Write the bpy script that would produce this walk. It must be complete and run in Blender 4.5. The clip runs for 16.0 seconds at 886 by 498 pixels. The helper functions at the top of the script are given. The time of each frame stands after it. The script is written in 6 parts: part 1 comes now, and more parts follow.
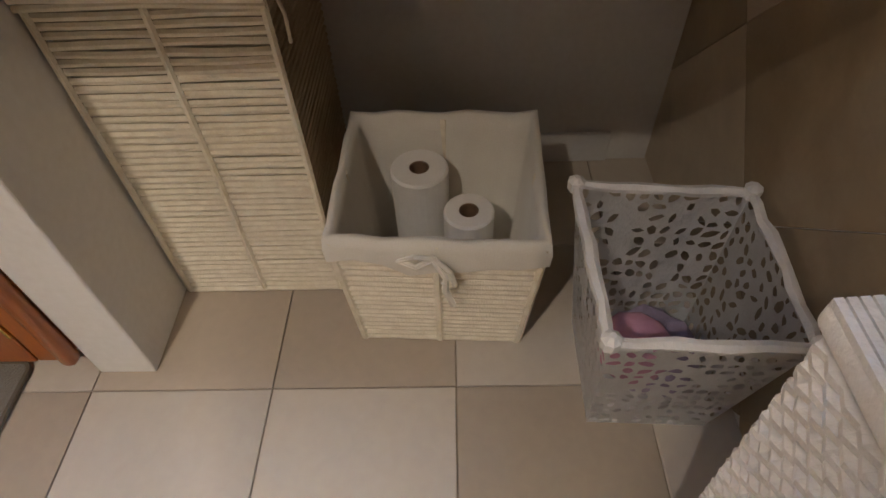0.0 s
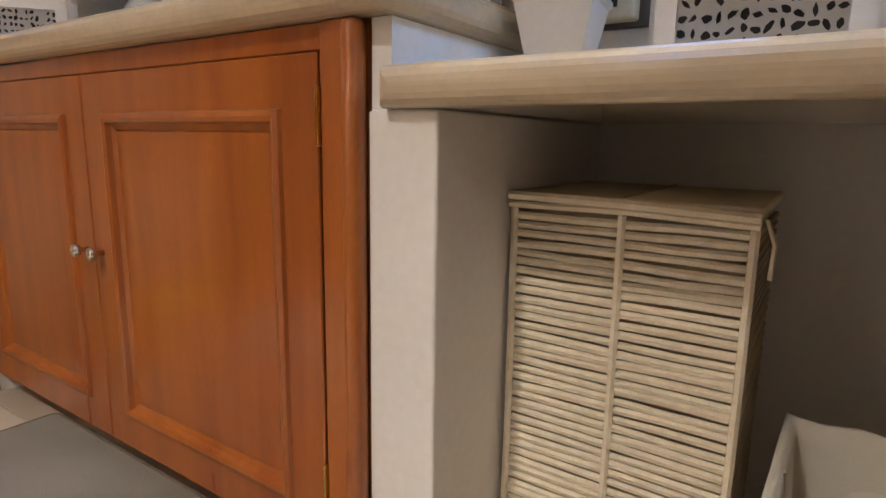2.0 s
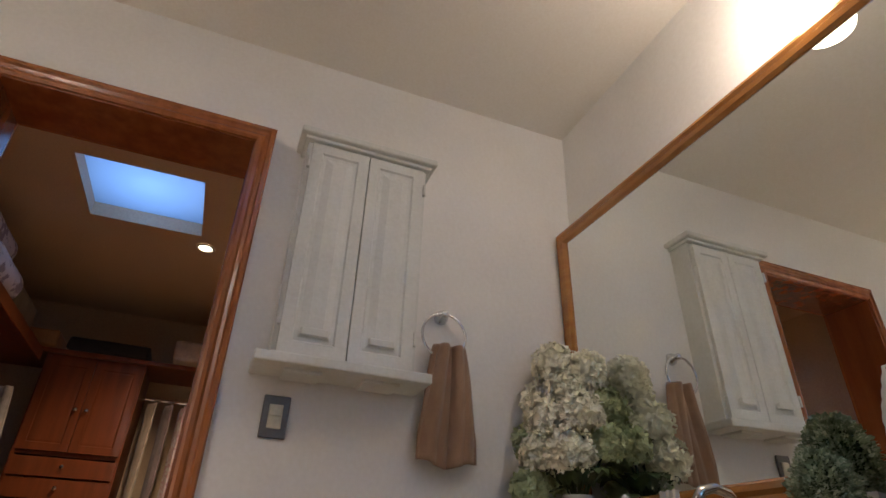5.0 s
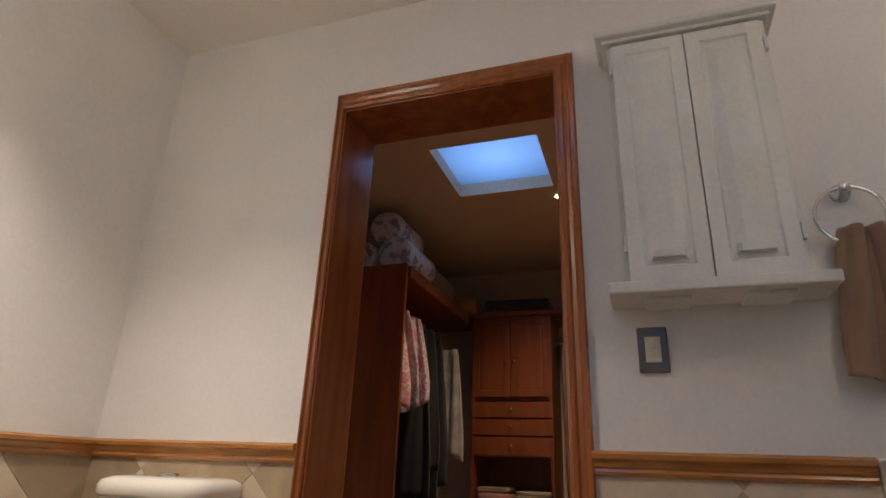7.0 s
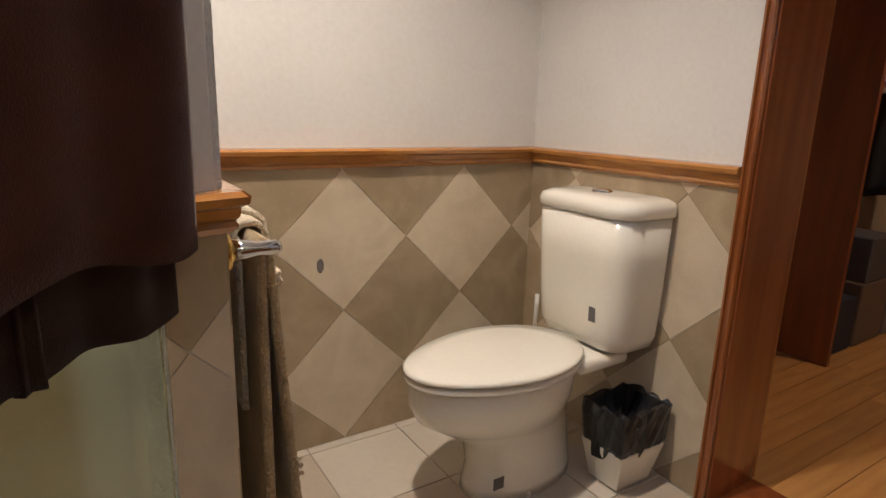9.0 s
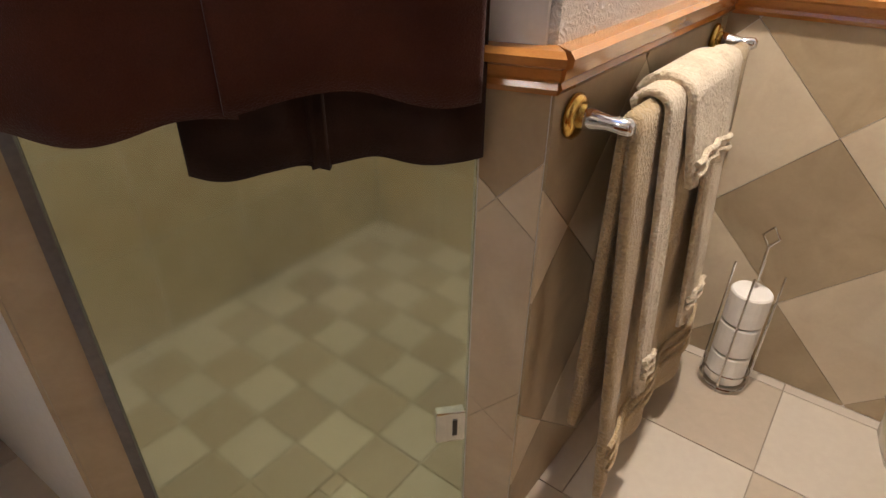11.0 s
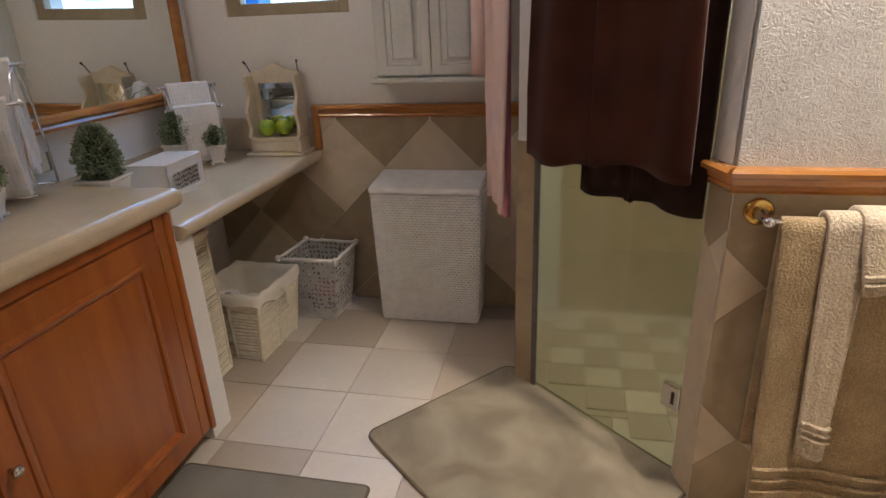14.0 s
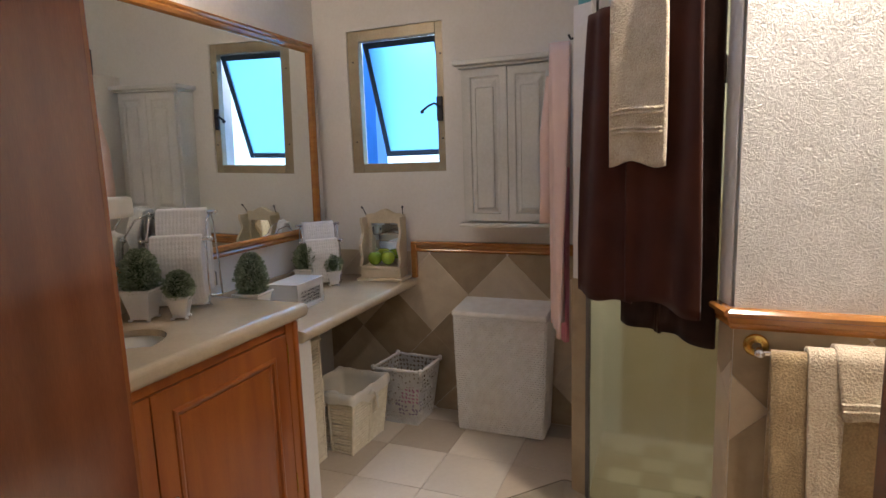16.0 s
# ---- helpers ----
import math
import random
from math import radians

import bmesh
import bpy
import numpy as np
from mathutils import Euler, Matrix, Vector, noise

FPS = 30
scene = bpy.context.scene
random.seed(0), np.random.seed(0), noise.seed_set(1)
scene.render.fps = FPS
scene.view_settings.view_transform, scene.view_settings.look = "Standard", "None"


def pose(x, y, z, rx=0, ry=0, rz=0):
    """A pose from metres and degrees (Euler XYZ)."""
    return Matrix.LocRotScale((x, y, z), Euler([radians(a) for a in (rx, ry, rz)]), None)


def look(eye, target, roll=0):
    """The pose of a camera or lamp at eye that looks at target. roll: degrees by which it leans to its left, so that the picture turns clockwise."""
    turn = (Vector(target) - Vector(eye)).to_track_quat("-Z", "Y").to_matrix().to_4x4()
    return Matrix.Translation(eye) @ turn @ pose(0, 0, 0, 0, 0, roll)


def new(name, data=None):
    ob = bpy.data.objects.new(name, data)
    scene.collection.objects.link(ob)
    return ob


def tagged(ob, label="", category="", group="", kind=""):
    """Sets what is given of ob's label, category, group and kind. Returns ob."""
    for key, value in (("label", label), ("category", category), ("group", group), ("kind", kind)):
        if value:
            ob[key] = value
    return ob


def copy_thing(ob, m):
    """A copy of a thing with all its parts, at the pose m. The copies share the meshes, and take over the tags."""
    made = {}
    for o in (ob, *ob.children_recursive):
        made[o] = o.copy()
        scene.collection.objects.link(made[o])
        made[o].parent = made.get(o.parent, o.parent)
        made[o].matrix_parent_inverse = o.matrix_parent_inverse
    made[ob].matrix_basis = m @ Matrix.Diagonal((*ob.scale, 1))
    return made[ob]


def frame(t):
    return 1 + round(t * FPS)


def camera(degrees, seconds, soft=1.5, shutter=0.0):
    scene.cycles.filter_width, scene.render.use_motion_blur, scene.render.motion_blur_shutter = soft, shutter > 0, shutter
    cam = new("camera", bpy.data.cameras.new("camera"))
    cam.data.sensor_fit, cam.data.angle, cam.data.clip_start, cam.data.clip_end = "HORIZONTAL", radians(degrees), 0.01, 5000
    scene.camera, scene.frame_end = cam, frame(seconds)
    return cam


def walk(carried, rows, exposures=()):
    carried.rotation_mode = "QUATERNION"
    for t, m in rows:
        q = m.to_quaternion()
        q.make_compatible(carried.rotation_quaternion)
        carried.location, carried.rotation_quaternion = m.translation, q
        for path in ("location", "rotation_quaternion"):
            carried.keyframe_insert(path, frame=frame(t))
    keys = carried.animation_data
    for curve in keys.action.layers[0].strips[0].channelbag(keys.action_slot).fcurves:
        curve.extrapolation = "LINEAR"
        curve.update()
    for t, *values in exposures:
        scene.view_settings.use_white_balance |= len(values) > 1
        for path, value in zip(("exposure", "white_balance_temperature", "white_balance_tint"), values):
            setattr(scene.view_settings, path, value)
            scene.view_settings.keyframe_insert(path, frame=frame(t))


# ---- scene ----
cam = camera(75.1, 16.0)
PATH = [
    (0, (0.602, -0.564, 1.017), (0.556, 0.74, -0.499), -2.6),
    (0.5, (0.547, -0.555, 0.949), (0.197, 0.905, -0.371), -2.9),
    (1, (0.473, -0.578, 0.902), (-0.151, 0.979, -0.187), -1.8),
    (1.5, (0.428, -0.598, 0.833), (-0.444, 1.012, 0.028), -0.7),
    (2, (0.415, -0.607, 0.747), (-0.674, 1.03, 0.378), 1.0),
    (2.5, (0.394, -0.648, 0.766), (-0.867, 0.904, 0.748), 1.2),
    (3, (0.399, -0.665, 0.833), (-0.983, 0.743, 1.161), 1.3),
    (3.5, (0.398, -0.701, 0.89), (-1.056, 0.54, 1.481), 1.5),
    (4, (0.388, -0.737, 0.926), (-1.101, 0.333, 1.725), 2.0),
    (4.2, (0.385, -0.736, 0.931), (-1.121, 0.257, 1.793), 2.0),
    (6.3, (0.245, -0.644, 0.948), (-1.536, -0.811, 1.841), 2.4),
    (6.5, (0.226, -0.621, 0.964), (-1.554, -0.914, 1.827), 2.4),
    (7, (0.219, -0.576, 1.001), (-1.54, -1.199, 1.719), 2.2),
    (7.5, (0.181, -0.586, 0.998), (-1.517, -1.505, 1.518), 1.8),
    (8, (0.103, -0.658, 1.030), (-1.477, -1.876, 1.252), 2.2),
    (8.5, (0.060, -0.725, 1.128), (-1.278, -2.21, 1.042), 1.9),
    (9, (0.052, -0.765, 1.191), (-1.005, -2.4, 0.733), 1.7),
    (9.5, (-0.054, -0.775, 1.242), (-0.662, -2.55, 0.549), 1.9),
    (10, (-0.158, -0.799, 1.257), (-0.215, -2.58, 0.349), 3.1),
    (10.2, (-0.2, -0.822, 1.238), (-0.045, -2.569, 0.276), 3.1),
    (12.3, (-1.069, -1.167, 1.301), (0.635, -1.346, 0.268), -2.8),
    (12.5, (-1.121, -1.202, 1.33), (0.586, -1.253, 0.289), -3.1),
    (13, (-1.302, -1.217, 1.371), (0.44, -1.061, 0.4), -2.9),
    (13.5, (-1.463, -1.244, 1.413), (0.321, -0.95, 0.559), -2.7),
    (14, (-1.656, -1.249, 1.437), (0.159, -0.85, 0.699), -2.4),
    (14.5, (-1.791, -1.306, 1.457), (0.047, -0.809, 0.847), -2.2),
    (15, (-1.911, -1.396, 1.483), (-0.066, -0.796, 0.997), -2.1),
    (15.5, (-2.025, -1.449, 1.502), (-0.18, -0.771, 1.136), -1.6),
    (16, (-2.08, -1.488, 1.55), (-0.271, -0.759, 1.251), -1.9),
]
walk(cam, [(t, look(*p)) for t, *p in PATH], [(0, -0.1), (0.5, 0.05), (1, 0.2), (1.5, 0.3), (2, 0.45), (2.5, 0.4), (3, 0.05), (4, -0.4), (6.5, -0.5), (7, -0.6), (8, -0.55), (9, -0.6), (9.5, -0.6), (10, -0.4), (12.5, -0.15), (14, -0.3), (16, -0.35)])


# ---- world, lamps, exposure ----
W, E, N, S, CEIL = -1.55, 1.11, 0.62, -2.58, 2.87

world = bpy.data.worlds.new("world")
scene.world = world
world.use_nodes = True
wn = world.node_tree.nodes
sky = wn.new("ShaderNodeTexSky")
sky.sky_type = "NISHITA"
sky.sun_disc = False
sky.sun_elevation = radians(38)
sky.sun_rotation = radians(200)
world.node_tree.links.new(sky.outputs[0], wn["Background"].inputs[0])
wn["Background"].inputs[1].default_value = 0.15


def lamp(name, kind, power, color, m, size=0.1, spot=150, blend=0.6):
    data = bpy.data.lights.new(name, kind)
    data.energy, data.color = power, color
    if kind == "AREA":
        data.shape, data.size = "DISK", size
    else:
        data.shadow_soft_size = size
    if kind == "SPOT":
        data.spot_size, data.spot_blend = radians(spot), blend
    ob = new(name, data)
    ob.matrix_basis = m
    return ob


WARM = (1.0, 0.875, 0.755)
lamp("downlight_lamp", "SPOT", 270, WARM, pose(-0.32, -1.84, CEIL - 0.03), 0.04, 108, 1.0)
# shower lamp with no fixture seen, added for the bright floor behind the glass
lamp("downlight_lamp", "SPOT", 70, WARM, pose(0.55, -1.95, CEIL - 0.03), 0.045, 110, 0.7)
lamp("sconce_lamp", "POINT", 12, (1.0, 0.83, 0.71), pose(-0.28, 0.44, 2.48), 0.06)
lamp("closet_lamp", "SPOT", 92, (1.0, 0.72, 0.46), pose(-3.40, -1.01, 2.765), 0.04, 130, 0.7)
lamp("skylight_sky_lamp", "AREA", 2.4, (0.55, 0.74, 1.0), pose(-0.23, -0.97, 3.22), 0.55)
lamp("skylight_sky_lamp", "AREA", 1.7, (0.56, 0.75, 1.0), pose(-2.925, -1.365, 3.15), 0.55)
lamp("window_sky_lamp", "AREA", 30, (0.60, 0.70, 1.0), pose(1.62, 0.12, 2.75, 0, 52, 0), 0.6)


# ---- materials ----
def material(name, color, rough=0.6, metal=0.0, second=None, scale=4.0, fine=90.0, bump=0.0, bump_scale=None,
             stretch=(1, 1, 1), vary=0.0, coat=0.0, sheen=0.0, mix=(0.35, 0.65), detail=6.0, distort=0.0, spec=0.5, grainy=0.2):
    """A surface with patches at two scales, fine relief, and a shift in tone from object to object."""
    m = bpy.data.materials.new(name)
    m.use_nodes = True
    n, links = m.node_tree.nodes, m.node_tree.links
    b = n["Principled BSDF"]
    b.inputs["Roughness"].default_value, b.inputs["Metallic"].default_value = rough, metal
    b.inputs["Coat Weight"].default_value, b.inputs["Coat Roughness"].default_value = coat, 0.12
    b.inputs["Sheen Weight"].default_value = sheen
    b.inputs["Specular IOR Level"].default_value = spec
    tc, mp = n.new("ShaderNodeTexCoord"), n.new("ShaderNodeMapping")
    mp.inputs["Scale"].default_value = stretch
    links.new(tc.outputs["Object"], mp.inputs["Vector"])
    big, small = n.new("ShaderNodeTexNoise"), n.new("ShaderNodeTexNoise")
    for t, s, d in ((big, scale, detail), (small, fine, 3.0)):
        t.inputs["Scale"].default_value, t.inputs["Detail"].default_value = s, d
        t.inputs["Distortion"].default_value = distort
        links.new(mp.outputs[0], t.inputs["Vector"])
    ramp = n.new("ShaderNodeValToRGB")
    ramp.color_ramp.elements[0].position, ramp.color_ramp.elements[1].position = mix
    second = second or tuple(c * 0.82 for c in color)
    ramp.color_ramp.elements[0].color, ramp.color_ramp.elements[1].color = (*second, 1), (*color, 1)
    links.new(big.outputs["Fac"], ramp.inputs["Fac"])
    grain = n.new("ShaderNodeMix")
    grain.data_type, grain.blend_type = "RGBA", "OVERLAY"
    grain.inputs[0].default_value = grainy
    links.new(ramp.outputs[0], grain.inputs[6])
    links.new(small.outputs["Fac"], grain.inputs[7])
    out = grain.outputs[2]
    if vary:
        info, hsv, rng = n.new("ShaderNodeObjectInfo"), n.new("ShaderNodeHueSaturation"), n.new("ShaderNodeMapRange")
        rng.inputs["To Min"].default_value, rng.inputs["To Max"].default_value = 1 - vary, 1 + vary
        links.new(info.outputs["Random"], rng.inputs["Value"])
        links.new(rng.outputs[0], hsv.inputs["Value"])
        links.new(out, hsv.inputs["Color"])
        out = hsv.outputs[0]
    links.new(out, b.inputs["Base Color"])
    rr = n.new("ShaderNodeMapRange")
    rr.inputs["To Min"].default_value, rr.inputs["To Max"].default_value = max(0.02, rough * 0.8), min(1, rough * 1.2)
    links.new(big.outputs["Fac"], rr.inputs["Value"])
    links.new(rr.outputs[0], b.inputs["Roughness"])
    if bump:
        bp = n.new("ShaderNodeBump")
        bp.inputs["Strength"].default_value, bp.inputs["Distance"].default_value = 1.0, bump
        src = small
        if bump_scale:
            src = n.new("ShaderNodeTexNoise")
            src.inputs["Scale"].default_value, src.inputs["Detail"].default_value = bump_scale, 4
            src.inputs["Distortion"].default_value = distort
            links.new(mp.outputs[0], src.inputs["Vector"])
        links.new(src.outputs["Fac"], bp.inputs["Height"])
        links.new(bp.outputs[0], b.inputs["Normal"])
    return m


def glassy(name, color, rough, ior=1.45):
    m = bpy.data.materials.new(name)
    m.use_nodes = True
    b = m.node_tree.nodes["Principled BSDF"]
    b.inputs["Base Color"].default_value = (*color, 1)
    b.inputs["Transmission Weight"].default_value = 1
    b.inputs["Roughness"].default_value, b.inputs["IOR"].default_value = rough, ior
    return m


def glow(name, color, strength):
    m = bpy.data.materials.new(name)
    m.use_nodes = True
    b = m.node_tree.nodes["Principled BSDF"]
    b.inputs["Base Color"].default_value = (*color, 1)
    b.inputs["Emission Color"].default_value, b.inputs["Emission Strength"].default_value = (*color, 1), strength
    return m


PLASTER = material("white_plaster", (0.80, 0.78, 0.75), 0.75, second=(0.74, 0.72, 0.69), scale=1.6, fine=60, bump=0.0012, bump_scale=22)
STUCCO = material("rough_glossy_stucco", (0.78, 0.77, 0.76), 0.2, second=(0.70, 0.69, 0.67), scale=4, fine=80, bump=0.008, bump_scale=62, distort=2.6)
CEILING = material("ceiling_paint", (0.78, 0.74, 0.67), 0.85, second=(0.74, 0.70, 0.63), scale=0.8, bump=0.0006)
STONE_L = material("light_marble_tile", (0.66, 0.56, 0.42), 0.34, second=(0.58, 0.48, 0.35), scale=5, fine=45, vary=0.07, distort=1.4, bump=0.0002, grainy=0.08)
STONE_D = material("tan_marble_tile", (0.42, 0.33, 0.215), 0.36, second=(0.34, 0.26, 0.165), scale=5, fine=45, vary=0.09, distort=1.4, bump=0.0002, grainy=0.08)
FLOOR_L = material("light_floor_marble", (0.585, 0.52, 0.435), 0.34, second=(0.545, 0.48, 0.40), scale=2.2, fine=40, vary=0.06, distort=0.3, mix=(0.0, 1.0), detail=2.0, bump=0.0002, grainy=0.08)
FLOOR_D = material("tan_floor_marble", (0.47, 0.395, 0.31), 0.36, second=(0.425, 0.352, 0.272), scale=2.2, fine=40, vary=0.08, distort=0.3, mix=(0.0, 1.0), detail=2.0, bump=0.0002, grainy=0.08)
GROUT = material("grout", (0.36, 0.30, 0.23), 0.9, scale=14)
COUNTER = material("polished_travertine", (0.55, 0.45, 0.32), 0.13, second=(0.505, 0.41, 0.285), scale=7, fine=60, distort=0.8, coat=0.4, grainy=0.1, mix=(0.25, 0.75))
RAILWOOD = material("varnished_orange_wood", (0.46, 0.20, 0.052), 0.16, second=(0.38, 0.15, 0.036), scale=7, fine=120, stretch=(1.2, 1.2, 6), coat=0.7)
VANWOOD = material("cherry_veneer", (0.38, 0.112, 0.019), 0.3, second=(0.29, 0.074, 0.014), scale=3.2, fine=110, stretch=(5, 5, 0.5), coat=0.4, distort=0.4)
JAMBWOOD = material("dark_mahogany", (0.26, 0.075, 0.024), 0.2, second=(0.19, 0.05, 0.016), scale=3.0, fine=110, stretch=(6, 6, 0.5), coat=0.6)
CASEWOOD = material("casing_wood", (0.34, 0.11, 0.03), 0.25, second=(0.25, 0.075, 0.02), scale=4.0, fine=110, stretch=(6, 6, 0.5), coat=0.5)
CHROME = material("chrome", (0.75, 0.75, 0.76), 0.08, 1.0, second=(0.7, 0.7, 0.71), scale=30)
BRASS = material("brass", (0.75, 0.52, 0.16), 0.18, 1.0, second=(0.65, 0.43, 0.12), scale=30)
MIRROR = material("mirror", (0.86, 0.88, 0.85), 0.0, 1.0, second=(0.855, 0.875, 0.845), scale=2)
MIRROR.node_tree.nodes["Principled BSDF"].inputs["Roughness"].default_value = 0.005
for l in list(MIRROR.node_tree.links):
    if l.to_socket.name == "Roughness":
        MIRROR.node_tree.links.remove(l)
CERAMIC = material("cream_ceramic", (0.84, 0.80, 0.71), 0.1, second=(0.82, 0.78, 0.69), scale=2, coat=0.5)
WHITE = material("white_ceramic", (0.82, 0.80, 0.77), 0.22, second=(0.79, 0.77, 0.74), scale=3)
PAINT = material("worn_white_paint", (0.72, 0.70, 0.64), 0.45, second=(0.62, 0.59, 0.52), scale=5, fine=70, bump=0.0006, mix=(0.25, 0.5))
PAINTG = material("greyish_white_paint", (0.70, 0.70, 0.66), 0.45, second=(0.62, 0.62, 0.58), scale=4, fine=70, bump=0.0005)
ROPE = material("cream_paper_rope", (0.84, 0.77, 0.62), 0.85, second=(0.74, 0.66, 0.51), scale=40, fine=300, bump=0.001)
CARD = material("tan_canvas", (0.50, 0.41, 0.28), 0.9, second=(0.42, 0.33, 0.22), scale=12, fine=300, bump=0.0006)
LIDCLOTH = material("pale_canvas", (0.64, 0.54, 0.38), 0.9, second=(0.56, 0.46, 0.31), scale=14, fine=300, bump=0.0006)
LINEN = material("cream_cotton", (0.76, 0.72, 0.63), 0.9, second=(0.70, 0.65, 0.56), scale=9, fine=400, bump=0.0006, sheen=0.3)
PAPER = material("white_paper", (0.84, 0.81, 0.76), 0.9, second=(0.80, 0.77, 0.72), scale=25, fine=300, bump=0.0006)
TUBE = material("brown_card", (0.24, 0.15, 0.09), 0.9)
WICKER = material("white_wicker", (0.90, 0.89, 0.87), 0.6, second=(0.83, 0.81, 0.78), scale=20, fine=160, bump=0.002)
BROWNTOWEL = material("brown_terry", (0.070, 0.022, 0.014), 0.95, second=(0.046, 0.014, 0.009), scale=6, fine=420, bump=0.0012, sheen=0.12, spec=0.05)
DARKTOWEL = material("dark_brown_terry", (0.035, 0.018, 0.014), 0.95, second=(0.022, 0.012, 0.010), scale=9, fine=420, bump=0.0012, sheen=0.06, spec=0.05)
TANTOWEL = material("tan_terry", (0.50, 0.38, 0.22), 0.95, second=(0.40, 0.29, 0.16), scale=14, fine=170, bump=0.007, sheen=0.3, grainy=0.5, spec=0.2)
BEIGETOWEL = material("beige_terry", (0.70, 0.60, 0.46), 0.95, second=(0.58, 0.48, 0.34), scale=14, fine=150, bump=0.008, sheen=0.3, grainy=0.5, spec=0.2)
TAUPETOWEL = material("taupe_terry", (0.33, 0.20, 0.125), 0.95, second=(0.27, 0.155, 0.095), scale=10, fine=330, bump=0.003, sheen=0.3)
PINKTOWEL = material("pale_pink_cotton", (0.85, 0.63, 0.56), 0.95, second=(0.78, 0.55, 0.49), scale=6, fine=330, bump=0.0015, sheen=0.3)
PINKHOT = material("rose_cotton", (0.72, 0.25, 0.32), 0.95, sheen=0.3)
WAFFLE = material("white_waffle_cotton", (0.86, 0.84, 0.82), 0.95, second=(0.80, 0.78, 0.76), scale=40, fine=200, bump=0.002, sheen=0.3)
LEAF = material("grey_green_leaves", (0.31, 0.37, 0.23), 0.6, second=(0.19, 0.24, 0.14), scale=40, fine=120)
LEAF2 = material("pale_leaf_tips", (0.52, 0.56, 0.40), 0.6, second=(0.30, 0.37, 0.25), scale=40, fine=120)
PETAL = material("cream_petals", (0.93, 0.90, 0.76), 0.8, second=(0.88, 0.85, 0.64), scale=16, fine=90)
PETALG = material("pale_green_petals", (0.64, 0.68, 0.42), 0.8, second=(0.50, 0.56, 0.30), scale=16, fine=90)
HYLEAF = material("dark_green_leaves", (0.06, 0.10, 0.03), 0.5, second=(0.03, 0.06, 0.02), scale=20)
# dark patches stand for worn pile and for soft shading painted in
MATFAB = material("olive_bath_rug", (0.34, 0.285, 0.20), 0.98, second=(0.20, 0.16, 0.105), mix=(0.38, 0.62), scale=4.5, fine=260, bump=0.004, sheen=0.4, distort=0.6)
MATGREY = material("grey_olive_rug", (0.22, 0.195, 0.15), 0.98, second=(0.15, 0.13, 0.10), scale=4, fine=260, bump=0.004, sheen=0.4, distort=0.6)
MATEDGE = material("rug_binding", (0.16, 0.13, 0.09), 0.95, fine=260, bump=0.002)
WINMETAL = material("bronze_aluminium", (0.42, 0.36, 0.25), 0.4, 0.3, second=(0.36, 0.30, 0.20), scale=8)
SASH = material("dark_blue_sash", (0.03, 0.05, 0.08), 0.35, 0.4, scale=10)
BLACK = material("black_plastic", (0.02, 0.02, 0.022), 0.25, bump=0.004, bump_scale=30, scale=10)
DARK = material("dark_metal", (0.05, 0.05, 0.055), 0.35, 0.7, scale=20)
GREYMETAL = material("grey_trim", (0.16, 0.15, 0.15), 0.4, 0.3, scale=20)
IVORY = material("ivory_plastic", (0.72, 0.66, 0.50), 0.35, scale=20)
LAMINATE = material("oak_laminate", (0.58, 0.30, 0.10), 0.3, second=(0.44, 0.20, 0.06), scale=3, fine=90, stretch=(0.7, 8, 1), vary=0.12, coat=0.3)
CLOSET = material("closet_cherry", (0.24, 0.062, 0.017), 0.35, second=(0.16, 0.04, 0.011), scale=3, fine=110, stretch=(5, 5, 0.6), coat=0.25)
CLOSETWALL = material("closet_plaster", (0.62, 0.50, 0.38), 0.85, second=(0.58, 0.46, 0.35), scale=1.5, bump=0.0008)
KRAFT = material("kraft_paper", (0.45, 0.30, 0.16), 0.85, second=(0.38, 0.25, 0.13), scale=6, bump=0.002, bump_scale=15)
GREENGLASS = glassy("frosted_green_glass", (0.80, 0.88, 0.70), 0.10)
BLUEGLASS = glassy("frosted_blue_pane", (0.24, 0.64, 1.0), 0.45)
CLEAR = glassy("clear_glass", (0.9, 0.95, 0.95), 0.02)
SKYPANE = bpy.data.materials.new("skylight_acrylic")
SKYPANE.use_nodes = True
tl = SKYPANE.node_tree.nodes.new("ShaderNodeBsdfTranslucent")
tl.inputs[0].default_value = (0.58, 0.74, 0.98, 1)
SKYPANE.node_tree.links.new(tl.outputs[0], SKYPANE.node_tree.nodes["Material Output"].inputs[0])
LAMPGLOW = glow("lamp_glow", (1.0, 0.85, 0.62), 14)
OUTSKY = glow("bright_sky", (0.60, 0.82, 1.0), 2.6)
# daylight on the outside wall is put into its material as emission
OUTBLUE_GLOW = glow("glowing_blue_outside_wall", (0.02, 0.16, 0.55), 0.6)


# ---- building tools ----
def part(name, bm, mat, parent=None, label="", smooth=False):
    me = bpy.data.meshes.new(name)
    bmesh.ops.recalc_face_normals(bm, faces=bm.faces)
    bm.to_mesh(me)
    bm.free()
    me.materials.append(mat)
    if smooth:
        me.polygons.foreach_set("use_smooth", [True] * len(me.polygons))
    ob = new(name, me)
    if parent:
        ob.parent = parent
    if label:
        ob["label"] = label
    return ob


def thing(name, label, category, group="", kind=""):
    return tagged(new(name), label, category, group, kind)


def settle(ob, x, y, z=0.0):
    """Moves the empty of a thing built in room coordinates to its base."""
    ob.location = (x, y, z)
    for c in ob.children:
        c.matrix_parent_inverse = Matrix.Translation((-x, -y, -z))
    return ob


